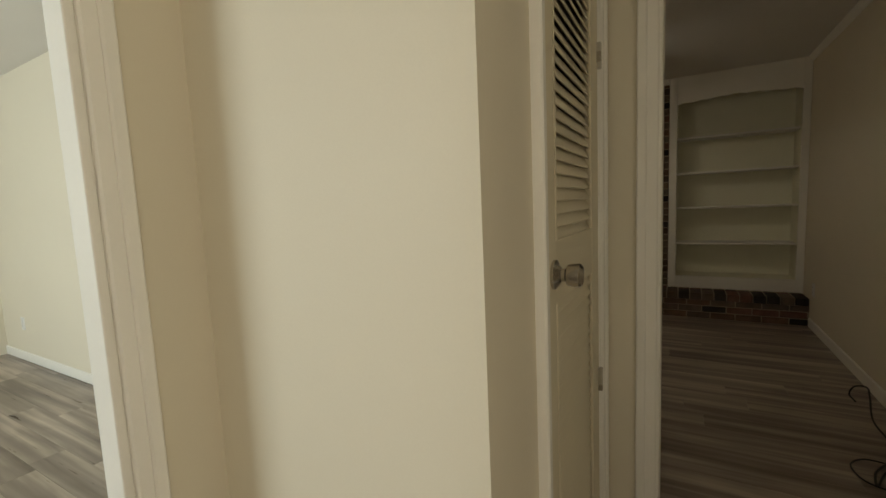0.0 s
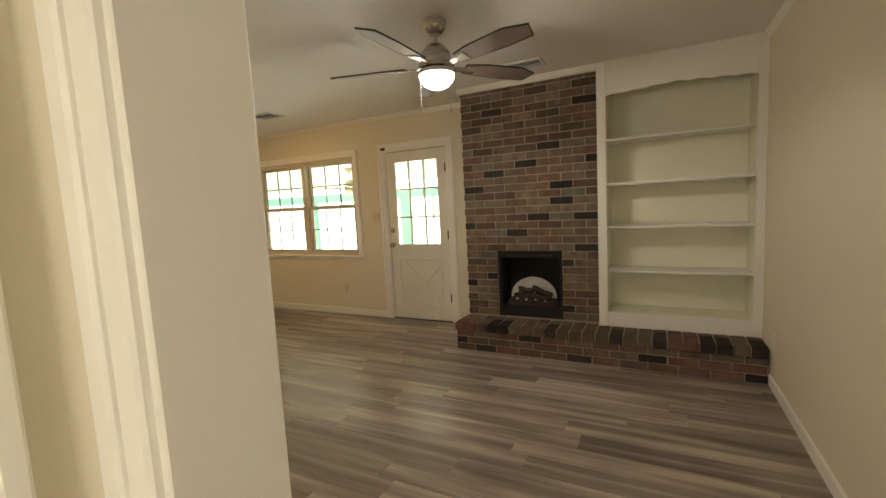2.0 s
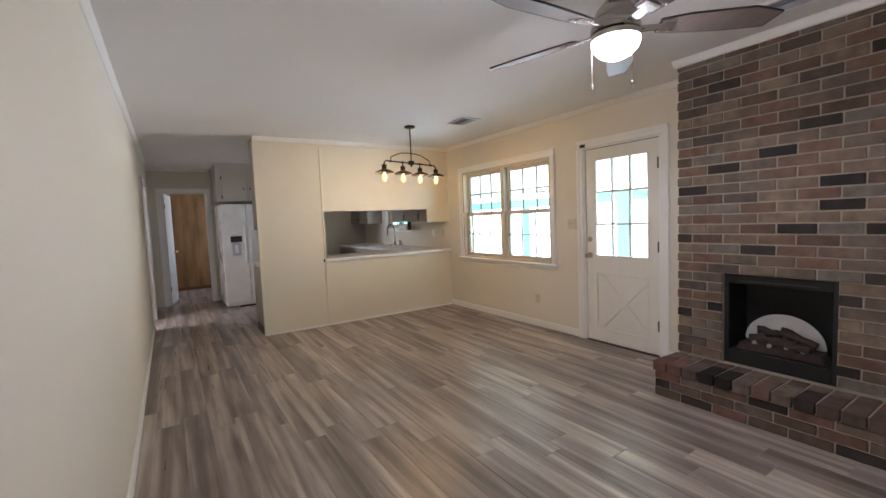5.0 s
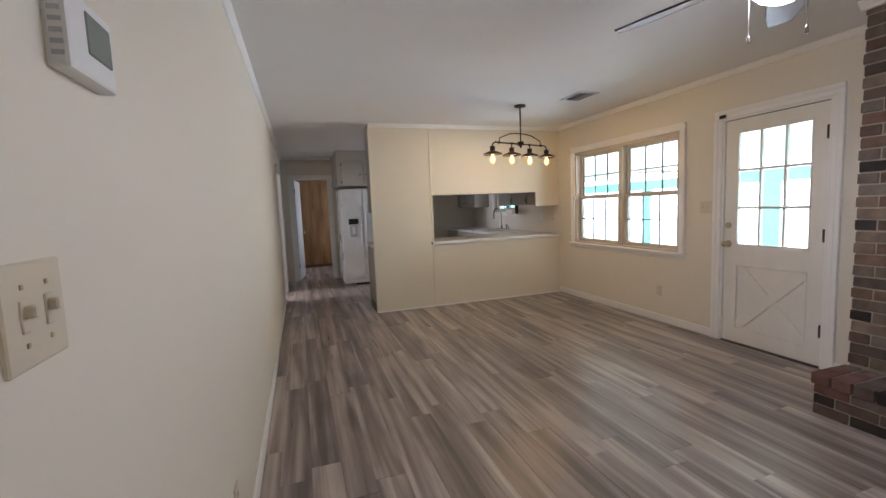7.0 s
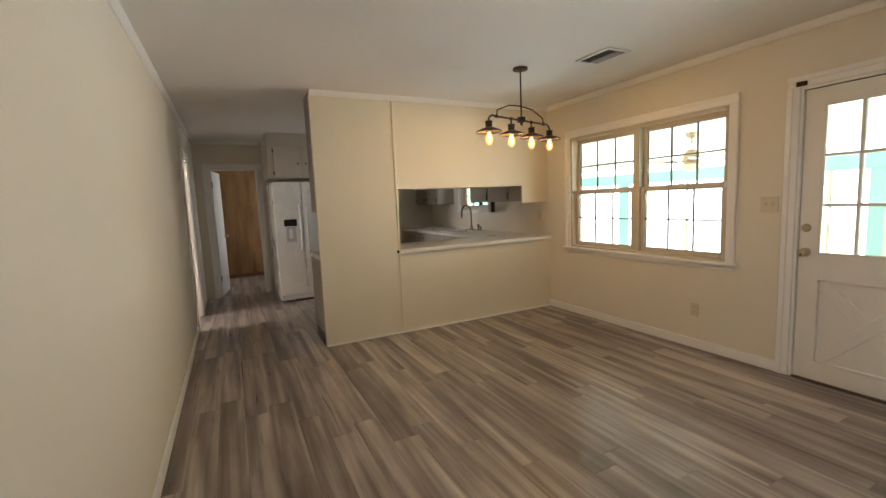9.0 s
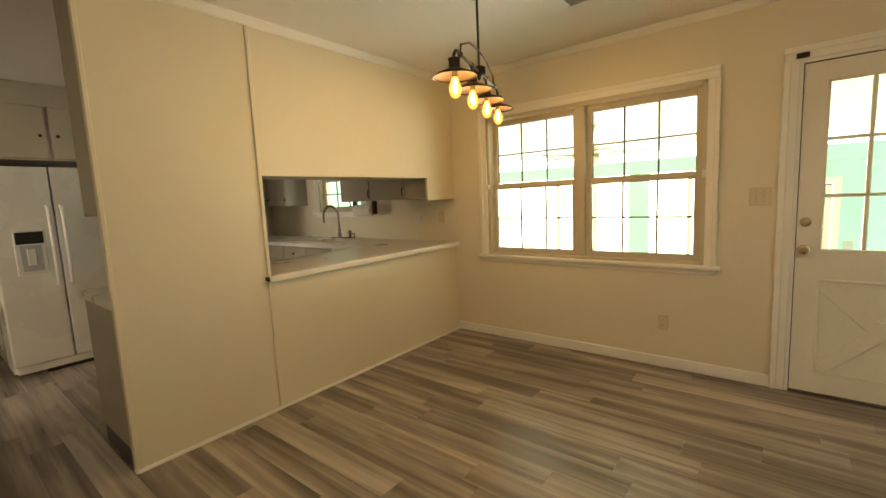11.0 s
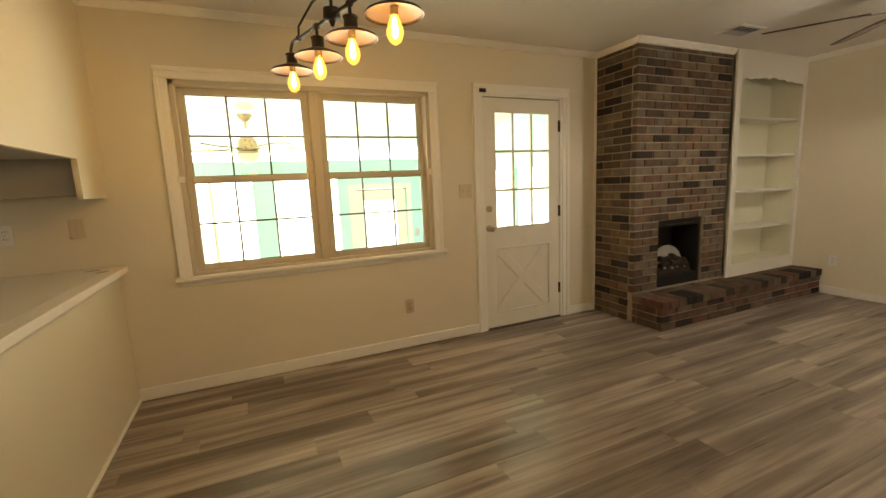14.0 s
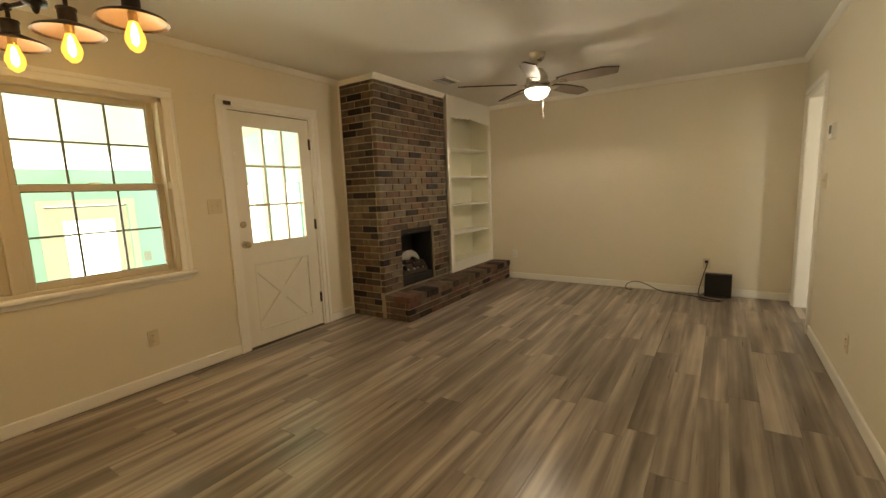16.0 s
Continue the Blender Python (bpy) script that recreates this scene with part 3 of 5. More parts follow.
# ---- windows ----
def double_window(name, x0, x1, z0, z1, units, label, sill=True):
    """Double-hung sashes side by side, six panes to a sash, with casing, stool and apron."""
    root = thing(name, ((x0 + x1) / 2, N + 0.05, z0), label, "window", kind="structure")
    bm = bmesh.new()
    cw = 0.07
    for inset, thick in ((0, 0.015), (1, 0.025)):
        for u0, u1, a, b in ((x0 - cw, x0, z0, z1), (x1, x1 + cw, z0, z1), (x0 - cw, x1 + cw, z1, z1 + cw)):
            if inset:
                if u1 == x0:
                    u0, u1 = u0 - 0.003, u0 + 0.026
                elif u0 == x1:
                    u0, u1 = u1 - 0.026, u1 + 0.003
                else:
                    u0, u1, a, b = u0 - 0.002, u1 + 0.002, b - 0.026, b + 0.003
            box(u0, u1, N - thick, N + 0.004, a, b, 0.004, bm=bm)
    part("window_casing", bm, TRIM, root)
    part("window_sill", box(x0 - cw - 0.03, x1 + cw + 0.03, N - 0.045, N + 0.05, z0 - 0.028, z0, 0.006), TRIM, root)
    part("apron", box(x0 - cw, x1 + cw, N - 0.014, N + 0.004, z0 - 0.065, z0 - 0.028, 0.004), TRIM, root)
    bm = bmesh.new()
    for u0, u1, a, b in ((x0, x0 + 0.03, z0, z1), (x1 - 0.03, x1, z0, z1), (x0, x1, z1 - 0.03, z1), (x0, x1, z0, z0 + 0.02)):
        box(u0, u1, N - 0.002, N + 0.15, a, b, 0.002, bm=bm)
    mull = 0.07 if units == 2 else 0
    mid = (x0 + x1) / 2
    if mull:
        box(mid - mull / 2, mid + mull / 2, N + 0.02, N + 0.15, z0 + 0.018, z1 - 0.028, 0.004, bm=bm)
    part("window_frame", bm, ALMOND, root, "almond vinyl frame")
    spans = [(x0 + 0.03, mid - mull / 2), (mid + mull / 2, x1 - 0.03)] if units == 2 else [(x0 + 0.03, x1 - 0.03)]
    zm = (z0 + z1) / 2 + 0.005
    for u0, u1 in spans:
        for a, b, y in ((z0 + 0.02, zm + 0.02, N + 0.045), (zm - 0.02, z1 - 0.03, N + 0.082)):
            rail = 0.042
            bm = bmesh.new()
            for v0, v1, c, d in ((u0, u0 + rail, a, b), (u1 - rail, u1, a, b), (u0 + rail, u1 - rail, a, a + rail), (u0 + rail, u1 - rail, b - rail, b)):
                box(v0, v1, y, y + 0.034, c, d, 0.004, bm=bm)
            sash = part("sash", bm, ALMOND, root, "almond vinyl sash")
            g0, g1, h0, h1 = u0 + rail, u1 - rail, a + rail, b - rail
            for k in (1, 2):
                u = g0 + k * (g1 - g0) / 3
                part("muntin", box(u - 0.006, u + 0.006, y + 0.010, y + 0.024, h0, h1), MUNTIN, sash, "thin dark grille bar")
            h = (h0 + h1) / 2
            part("muntin", box(g0, g1, y + 0.009, y + 0.025, h - 0.006, h + 0.006), MUNTIN, sash, "thin dark grille bar")
            bm = bmesh.new()
            for v0, v1, c, d in ((g0, g0 + 0.003, h0, h1), (g1 - 0.003, g1, h0, h1), (g0, g1, h1 - 0.005, h1), (g0, g1, h0, h0 + 0.003)):
                box(v0, v1, y + 0.006, y + 0.026, c, d, bm=bm)
            part("glazing_gasket", bm, MUNTIN, sash, "dark glazing gasket")
            pane = part("pane", box(g0 - 0.004, g1 + 0.004, y + 0.015, y + 0.018, h0 - 0.004, h1 + 0.004), GLASS, sash)
            pane.visible_shadow = False
        part("sash_lock", box((u0 + u1) / 2 - 0.03, (u0 + u1) / 2 + 0.03, N + 0.05, N + 0.075, zm + 0.02, zm + 0.032, 0.004), TRIM, root)
    part("side_latch", box(x0 - 0.012, x0 + 0.03, N - 0.030, N + 0.02, zm - 0.02, zm + 0.02, 0.005), WPLATE, root, "white plastic sash catch")
    part("side_latch", box(x1 - 0.022, x1 + 0.002, N - 0.018, N + 0.02, zm - 0.02, zm + 0.03, 0.005), WPLATE, root, "white plastic sash catch")


# almond vinyl, its colour darkened for the shade of a backlit window
ALMOND = surface("backlit_almond_vinyl", (0.58, 0.51, 0.40), 0.45, vary=0.03)
MUNTIN = surface("grey_grille", (0.09, 0.08, 0.07), 0.5, vary=0.1)
double_window("window_1", WX0, WX1, WZ0, WZ1, 2, "white double-hung twin window with grilles over the dining area")
double_window("window_2", KX0, KX1, KZ0, KZ1, 1, "white double-hung window above the kitchen sink")

# ---- peninsula between kitchen and dining area ----
bm = box(PX - 0.03, PX, 2.86, 3.67, 0, C)
solo("wall_peninsula_panel", bm, PANEL, "tall cream painted panel at the end of the kitchen peninsula", "wall", "structure")
solo("wall_peninsula_low", box(PX - 0.03, PX - 0.003, 3.67, N, 0, 0.852), PANEL, "low cream painted peninsula back", "wall", "structure")
bm = prism([(3.67, 1.53), (5.28, 1.53), (5.28, 1.325), (N, 1.325), (N, C), (3.67, C)], "x", PX - 0.03, PX - 0.003)
solo("wall_peninsula_high", bm, PANEL, "cream painted panel hanging above the pass-through", "wall", "structure")
molding("trim", [(PX - 0.01, PX + 0.010, 3.658, 3.682, 0.02, 0.86), (PX - 0.01, PX + 0.010, 3.658, 3.682, 0.90, C - 0.05)], "narrow cream batten over a panel joint", PANEL, 0.003)
solo("counter_end", box(PX + 0.002, PX + 0.042, 3.640, 3.654, 0.868, 0.898, 0.005), LOG, "bare brown chipboard end of the counter nosing", "counter end")
molding("trim", [(PX - 0.034, PX + 0.006, 2.852, 2.872, 0.0, C - 0.05)], "cream corner bead on the panel end", PANEL, 0.003)


def base_unit(x0, x1, y0, y1, facing, label, doors=1):
    """A base cabinet with a toe kick, drawer fronts and doors on its facing side."""
    root = thing("base_cabinet", ((x0 + x1) / 2, (y0 + y1) / 2, 0), label, "cabinet", "kitchen base cabinets")
    part("body", box(x0, x1, y0, y1, 0.10, 0.858, 0.002), CABSHADE, root)
    k = 0.06
    part("toe_kick", box(x0 + (k if facing == "-x" else 0), x1, y0 + (k if facing == "-y" else 0), y1, 0.0, 0.10), BLACK, root, "dark recessed toe kick")
    n = doors
    for i in range(n):
        for name, a, b in (("drawer", 0.70, 0.845), ("door", 0.12, 0.685)):
            if facing == "-y":
                u0, u1 = x0 + (x1 - x0) * i / n + 0.006, x0 + (x1 - x0) * (i + 1) / n - 0.006
                d = part(name, box(u0, u1, y0 - 0.018, y0 + 0.002, a, b, 0.004), CABSHADE, root)
                part("knob", lathe([(0.006, 0), (0.006, 0.012), (0.014, 0.018), (0.012, 0.026), (0.002, 0.028)], pose((u0 + u1) / 2 if name == "drawer" else u1 - 0.05, y0 - 0.018, b - 0.07, 90), steps=12), HINGE, d, "dark round knob", True)
            else:
                u0, u1 = y0 + (y1 - y0) * i / n + 0.006, y0 + (y1 - y0) * (i + 1) / n - 0.006
                d = part(name, box(x0 - 0.018, x0 + 0.002, u0, u1, a, b, 0.004), CABSHADE, root)
                part("knob", lathe([(0.006, 0), (0.006, 0.012), (0.014, 0.018), (0.012, 0.026), (0.002, 0.028)], pose(x0 - 0.018, (u0 + u1) / 2 if name == "drawer" else u1 - 0.05, b - 0.07, 0, -90), steps=12), HINGE, d, "dark round knob", True)


for a, b in ((2.864, 3.76), (3.76, 4.40), (4.40, 5.05)):
    base_unit(-5.54, PX - 0.032, a, b, "-x", "greige painted base cabinet under the peninsula counter", 2)
base_unit(-8.33, -7.08, 5.07, N - 0.003, "-y", "greige painted base cabinet beside the sink", 2)
base_unit(-7.08, -6.14, 5.07, N - 0.003, "-y", "greige painted sink cabinet", 2)


def dishwasher():
    root = thing("dishwasher", (-5.84, 5.37, 0), "white built-in dishwasher under the counter", "dishwasher")
    part("body", box(-6.135, -5.545, 5.08, N - 0.003, 0.10, 0.856), FRIDGE, root)
    part("door", box(-6.13, -5.55, 5.045, 5.078, 0.12, 0.70, 0.006), FRIDGE, root)
    p = part("control_panel", box(-6.13, -5.55, 5.04, 5.078, 0.706, 0.852, 0.006), FRIDGE, root)
    part("handle_slot", box(-6.02, -5.72, 5.034, 5.042, 0.775, 0.795, 0.003), BLACK, p, "dark handle slot")
    part("toe_kick", box(-6.13, -5.55, 5.12, 5.3, 0.0, 0.10), BLACK, root, "black toe kick")


dishwasher()

SX0, SX1, SY0, SY1 = -7.02, -6.30, 5.13, 5.50
worktop = thing("worktop", (-5.3, 4.3, 0.862), "white laminate worktop turning from the sink run onto the peninsula", "worktop")
part("peninsula_top", box(-5.58, PX - 0.034, 2.85, N - 0.002, 0.862, 0.902), COUNTER, worktop)
part("counter_nosing", box(PX - 0.0335, PX + 0.045, 3.655, N - 0.002, 0.860, 0.9025, 0.004), COUNTER, worktop)
for u0, u1, v0, v1 in ((-8.34, SX0, 5.03, N - 0.002), (SX1, -5.58, 5.03, N - 0.002), (SX0, SX1, 5.03, SY0), (SX0, SX1, SY1, N - 0.002)):
    part("sink_run_top", box(u0, u1, v0, v1, 0.862, 0.902), COUNTER, worktop)


def sink():
    root = thing("kitchen_sink", (-6.66, 5.3, 0.9), "white double-bowl kitchen sink set in the counter", "sink")
    for u0, u1 in ((SX0 + 0.003, -6.67), (-6.65, SX1 - 0.003)):
        bm = bmesh.new()
        for b in ((u0, u1, SY0 + 0.003, SY0 + 0.015, 0.72, 0.903), (u0, u1, SY1 - 0.015, SY1 - 0.003, 0.72, 0.903), (u0, u0 + 0.012, SY0 + 0.003, SY1 - 0.003, 0.72, 0.903), (u1 - 0.012, u1, SY0 + 0.003, SY1 - 0.003, 0.72, 0.903), (u0, u1, SY0 + 0.003, SY1 - 0.003, 0.71, 0.722)):
            box(*b, bm=bm)
        part("bowl", bm, FRIDGE, root)
    bm = bmesh.new()
    for b in ((SX0 - 0.02, SX1 + 0.02, SY0 - 0.02, SY0 + 0.01), (SX0 - 0.02, SX1 + 0.02, SY1 - 0.01, SY1 + 0.06), (SX0 - 0.02, SX0 + 0.01, SY0, SY1), (SX1 - 0.01, SX1 + 0.02, SY0, SY1), (-6.68, -6.64, SY0, SY1)):
        box(*b, 0.903, 0.912, 0.003, bm=bm)
    part("rim", bm, FRIDGE, root)


sink()


DARKNICKEL = surface("dark_nickel", (0.26, 0.23, 0.19), 0.3, metal=1.0, vary=0.1)


def faucet():
    root = thing("faucet", (-6.60, 5.55, 0.912), "dark nickel gooseneck kitchen faucet with a side spray", "faucet")
    part("base_plate", box(-6.76, -6.36, 5.525, 5.575, 0.912, 0.922, 0.004), DARKNICKEL, root)
    pts = [(-6.62, 5.55, 0.92), (-6.62, 5.55, 1.18)] + [(-6.74 + 0.12 * math.cos(a), 5.55 - 0.02 * (1 - math.cos(a)), 1.18 + 0.125 * math.sin(a)) for a in np.linspace(0.2, 3.0, 14)] + [(-6.862, 5.51, 1.15), (-6.865, 5.51, 1.10)]
    part("spout", tube(pts, 0.014, sides=10), DARKNICKEL, root, "", True)
    part("collar", lathe([(0.024, 0), (0.024, 0.05), (0.014, 0.06)], pose(-6.62, 5.55, 0.92)), DARKNICKEL, root, "", True)
    part("lever", tube([(-6.62, 5.535, 0.97), (-6.55, 5.52, 1.02)], 0.008), DARKNICKEL, root)
    part("side_spray", lathe([(0.018, 0), (0.012, 0.02), (0.014, 0.07), (0.018, 0.09), (0.006, 0.095)], pose(-6.42, 5.55, 0.912)), DARKNICKEL, root, "", True)
    part("soap_pump", tube([(-6.34, 5.55, 0.912), (-6.34, 5.55, 0.97), (-6.40, 5.54, 0.975)], 0.008), DARKNICKEL, root)


faucet()


def wall_unit(x0, x1, y0, y1, z0, z1, facing, doors, label, splits=None, head=0.80, pulls=False, material=CABSHADE):
    root = thing("wall_cabinet", ((x0 + x1) / 2, (y0 + y1) / 2, z0), label, "cabinet", "kitchen wall cabinets")
    part("body", box(x0, x1, y0, y1, z0, z1, 0.002), material, root)
    lo, hi = (x0, x1) if facing == "-y" else (y0, y1)
    cuts = splits or [lo + (hi - lo) * k / doors for k in range(doors + 1)]
    top = min(z1 - 0.03, z0 + head)
    for i, (u0, u1) in enumerate(zip(cuts, cuts[1:])):
        u0, u1 = u0 + 0.012, u1 - 0.012
        at = u1 - 0.045 if i % 2 == 0 else u0 + 0.045
        far = u0 if i % 2 == 0 else u1
        if facing == "-y":
            d = part("door", box(u0, u1, y0 - 0.018, y0 + 0.001, z0 + 0.012, top, 0.005), material, root)
            if pulls:
                part("pull", tube(smooth_path([(u1 - 0.004, y0 - 0.016, z0 + 0.035), (u1 - 0.004, y0 - 0.028, z0 + 0.055), (u1 - 0.004, y0 - 0.028, z0 + 0.095), (u1 - 0.004, y0 - 0.016, z0 + 0.115)], 4), 0.006), HINGE, d, "dark bow pull", True)
                continue
            part("knob", lathe([(0.006, 0), (0.006, 0.012), (0.014, 0.018), (0.012, 0.026), (0.002, 0.028)], pose(at, y0 - 0.018, z0 + 0.09, 90), steps=12), HINGE, d, "dark round knob", True)
            for z in (z0 + 0.08, top - 0.07):
                part("hinge", box(far - 0.008, far + 0.008, y0 - 0.022, y0 - 0.010, z - 0.025, z + 0.025, 0.002), HINGE, d, "dark metal hinge")
        else:
            sgn = 1 if facing == "+x" else -1
            f = x1 if sgn > 0 else x0
            d = part("door", box(f - 0.001 * sgn, f + 0.018 * sgn, u0, u1, z0 + 0.012, top, 0.005), material, root)
            part("knob", lathe([(0.006, 0), (0.006, 0.012), (0.014, 0.018), (0.012, 0.026), (0.002, 0.028)], pose(f + 0.018 * sgn, at, (z0 + top) / 2 - 0.02, 0, 90 * sgn), steps=12), HINGE, d, "dark round knob", True)
            for z in (z0 + 0.07, top - 0.06):
                part("hinge", box(f + 0.010 * sgn, f + 0.022 * sgn, far - 0.008, far + 0.008, z - 0.025, z + 0.025, 0.002), HINGE, d, "dark metal hinge")


wall_unit(-6.29, PX - 0.034, 5.36, N - 0.003, 1.345, C - 0.002, "-y", 2, "greige wall cabinet beside the kitchen window", [-6.29, -5.80, -5.30], pulls=True)
wall_unit(-8.33, -7.42, 5.36, N - 0.003, 1.33, C - 0.002, "-y", 2, "greige wall cabinet at the end of the sink run")
wall_unit(-5.27, PX - 0.032, 2.864, 3.66, 1.33, C - 0.002, "-x", 2, "greige wall cabinet behind the tall panel")
wall_unit(-5.27, PX - 0.032, 3.67, 5.27, 1.53, C - 0.002, "-x", 3, "greige wall cabinets over the pass-through")
wall_unit(-8.33, -7.36, 2.655, 3.60, 1.82, C - 0.002, "+x", 2, "cream-grey cabinet above the refrigerator", [2.72, 3.12, 3.52], head=0.45, material=CABLIGHT)


def fridge():
    x0, xb, xf, y0, y1, h = -8.18, -7.36, -7.285, 2.675, 3.575, 1.76
    root = thing("refrigerator", (-7.7, 3.12, 0), "white side-by-side refrigerator with an ice dispenser", "refrigerator")
    part("body", box(x0, xb, y0, y1, 0.03, h - 0.01, 0.006), FRIDGE, root)
    part("grille", box(xb - 0.03, xb + 0.05, y0 + 0.02, y1 - 0.02, 0.028, 0.095, 0.004), FRIDGE, root)
    part("grille_slot", box(xb - 0.02, xb + 0.053, y0 + 0.20, y1 - 0.03, 0.0, 0.030, 0.003), BLACK, root, "dark slot under the doors")
    ym = 3.07
    left = part("freezer_door", box(xb + 0.006, xf, y0, ym - 0.004, 0.10, h, 0.012, seg=2), FRIDGE, root)
    right = part("fridge_door", box(xb + 0.006, xf, ym + 0.004, y1, 0.10, h, 0.012, seg=2), FRIDGE, root)
    for door, y in ((left, ym - 0.045), (right, ym + 0.045)):
        pts = smooth_path([(xf - 0.003, y, 0.75), (xf + 0.045, y, 0.80), (xf + 0.055, y, 1.10), (xf + 0.045, y, 1.38), (xf - 0.003, y, 1.43)])
        part("handle", tube(pts, 0.014, sides=8), FRIDGE, door, "", True)
    d = part("dispenser", box(xf - 0.004, xf + 0.008, 2.79, 2.985, 0.86, 1.23, 0.004), FRIDGE, left, "white ice and water dispenser")
    part("dispenser_panel", box(xf + 0.004, xf + 0.012, 2.80, 2.975, 1.12, 1.22, 0.003), BLACK, left, "black dispenser control panel")
    part("dispenser_recess", box(xf + 0.003, xf + 0.0095, 2.82, 2.955, 0.89, 1.11, 0.002), SHADEG, left, "grey dispenser recess")
    part("dispenser_paddle", box(xf + 0.008, xf + 0.018, 2.86, 2.915, 0.94, 1.08, 0.004), WPLATE, left)


fridge()


def towel_holder():
    root = thing("paper_towel_holder", (-6.1, 5.48, 1.20), "paper towel roll on a dark holder under the cabinet", "towel holder")
    part("roll", lathe([(0.02, 0), (0.062, 0), (0.062, 0.27), (0.02, 0.27)], pose(-6.17, 5.47, 1.245, 0, 90, 0)), PAPER, root, "white paper roll", True)
    for x in (-6.19, -5.87):
        part("bracket", box(x - 0.012, x + 0.012, 5.44, 5.50, 1.20, 1.344, 0.004), LOG, root, "dark wooden bracket")
    part("rod", tube([(-6.20, 5.47, 1.245), (-5.86, 5.47, 1.245)], 0.010), LOG, root)


towel_holder()
# ---- chimney breast, bookcase, hearth ----
CX0, CX1, CY = -1.075, 0.17, 5.205
FX0, FX1, FZ0, FZ1 = -0.765, -0.142, 0.262, 0.905
HZ, HY0 = 0.258, 4.895


def chimney_core():
    root = thing("chimney_breast", (0, 0, 0), "brown mixed-tone brick chimney breast with some dark bricks", "fireplace")
    g = 0.006
    for b in ((CX0 + g, FX0, CY + g, N, 0.0, 2.412), (FX1, CX1 - 0.001, CY + g, N, 0.0, 2.412), (FX0, FX1, CY + g, N, 0.0, FZ0), (FX0, FX1, CY + g, N, FZ1, 2.412), (FX0, FX1, 5.56, N, FZ0, FZ1)):
        part("mortar_bed", box(*b), MORTAR, root)
    molding("trim", [(CX0 - 0.012, CX1, CY - 0.014, N, 2.414, C)], "white painted trim board on top of the bricks", bevel=0.004)
    molding("trim", [(CX0 - 0.022, CX0 - 0.004, N - 0.022, N, 0.0, C - 0.05)], "narrow white strip beside the bricks", bevel=0.003)
    return root


chimney = chimney_core()


def firebox():
    root = thing("electric_fireplace", (-0.45, 5.2, FZ0), "black electric fireplace insert with logs and an arched backplate", "fireplace insert")
    y = CY + 0.03
    for b in ((FX0 + 0.002, FX0 + 0.03, y, 5.55, FZ0 + 0.002, FZ1 - 0.002), (FX1 - 0.03, FX1 - 0.002, y, 5.55, FZ0 + 0.002, FZ1 - 0.002), (FX0 + 0.03, FX1 - 0.03, y, 5.55, FZ1 - 0.07, FZ1 - 0.002), (FX0 + 0.03, FX1 - 0.03, y, 5.55, FZ0 + 0.002, FZ0 + 0.10), (FX0 + 0.03, FX1 - 0.03, 5.52, 5.55, FZ0 + 0.1, FZ1 - 0.07)):
        part("surround_panel", box(*b, 0.003), SOOT, root)
    part("control_strip", box(FX0 + 0.10, FX1 - 0.10, y - 0.004, y + 0.003, FZ1 - 0.055, FZ1 - 0.045), BLACK, root)
    cx = (FX0 + FX1) / 2
    arch = [(cx + 0.225 * math.cos(a), FZ0 + 0.17 + 0.20 * math.sin(a)) for a in np.linspace(0, math.pi, 20)]
    part("backplate", prism(arch, "y", 5.36, 5.37), EMBER, root, "pale frosted arched backplate")
    part("ember_bed", prism([(FX0 + 0.06, FZ0 + 0.1), (FX1 - 0.06, FZ0 + 0.1), (FX1 - 0.09, FZ0 + 0.165), (FX0 + 0.09, FZ0 + 0.165)], "y", 5.26, 5.38, bevel=0.01), LOG, root)
    for (ax, az, bx2, bz, yy, r) in ((-0.17, 0.19, 0.10, 0.20, 5.29, 0.030), (-0.14, 0.25, 0.0, 0.235, 5.33, 0.028), (0.0, 0.27, 0.19, 0.20, 5.31, 0.030), (-0.05, 0.21, 0.17, 0.18, 5.27, 0.024)):
        pts = [(cx + ax + (bx2 - ax) * t, yy + 0.01 * math.sin(5 * t), FZ0 + az + (bz - az) * t + 0.006 * math.sin(9 * t)) for t in np.linspace(0, 1, 6)]
        part("log", tube(pts, r, sides=9), LOG, root, "charred resin log")
    for k in range(9):
        x = cx - 0.18 + 0.045 * k
        part("ember", lathe([(0.004, 0), (0.016, 0.006), (0.012, 0.02), (0.002, 0.026)], pose(x, 5.262 + 0.008 * (k % 3), FZ0 + 0.16, 12 * (k % 4), 0, 0), steps=7), SHADEG if k % 2 else LOG, root, "grey coal")


firebox()


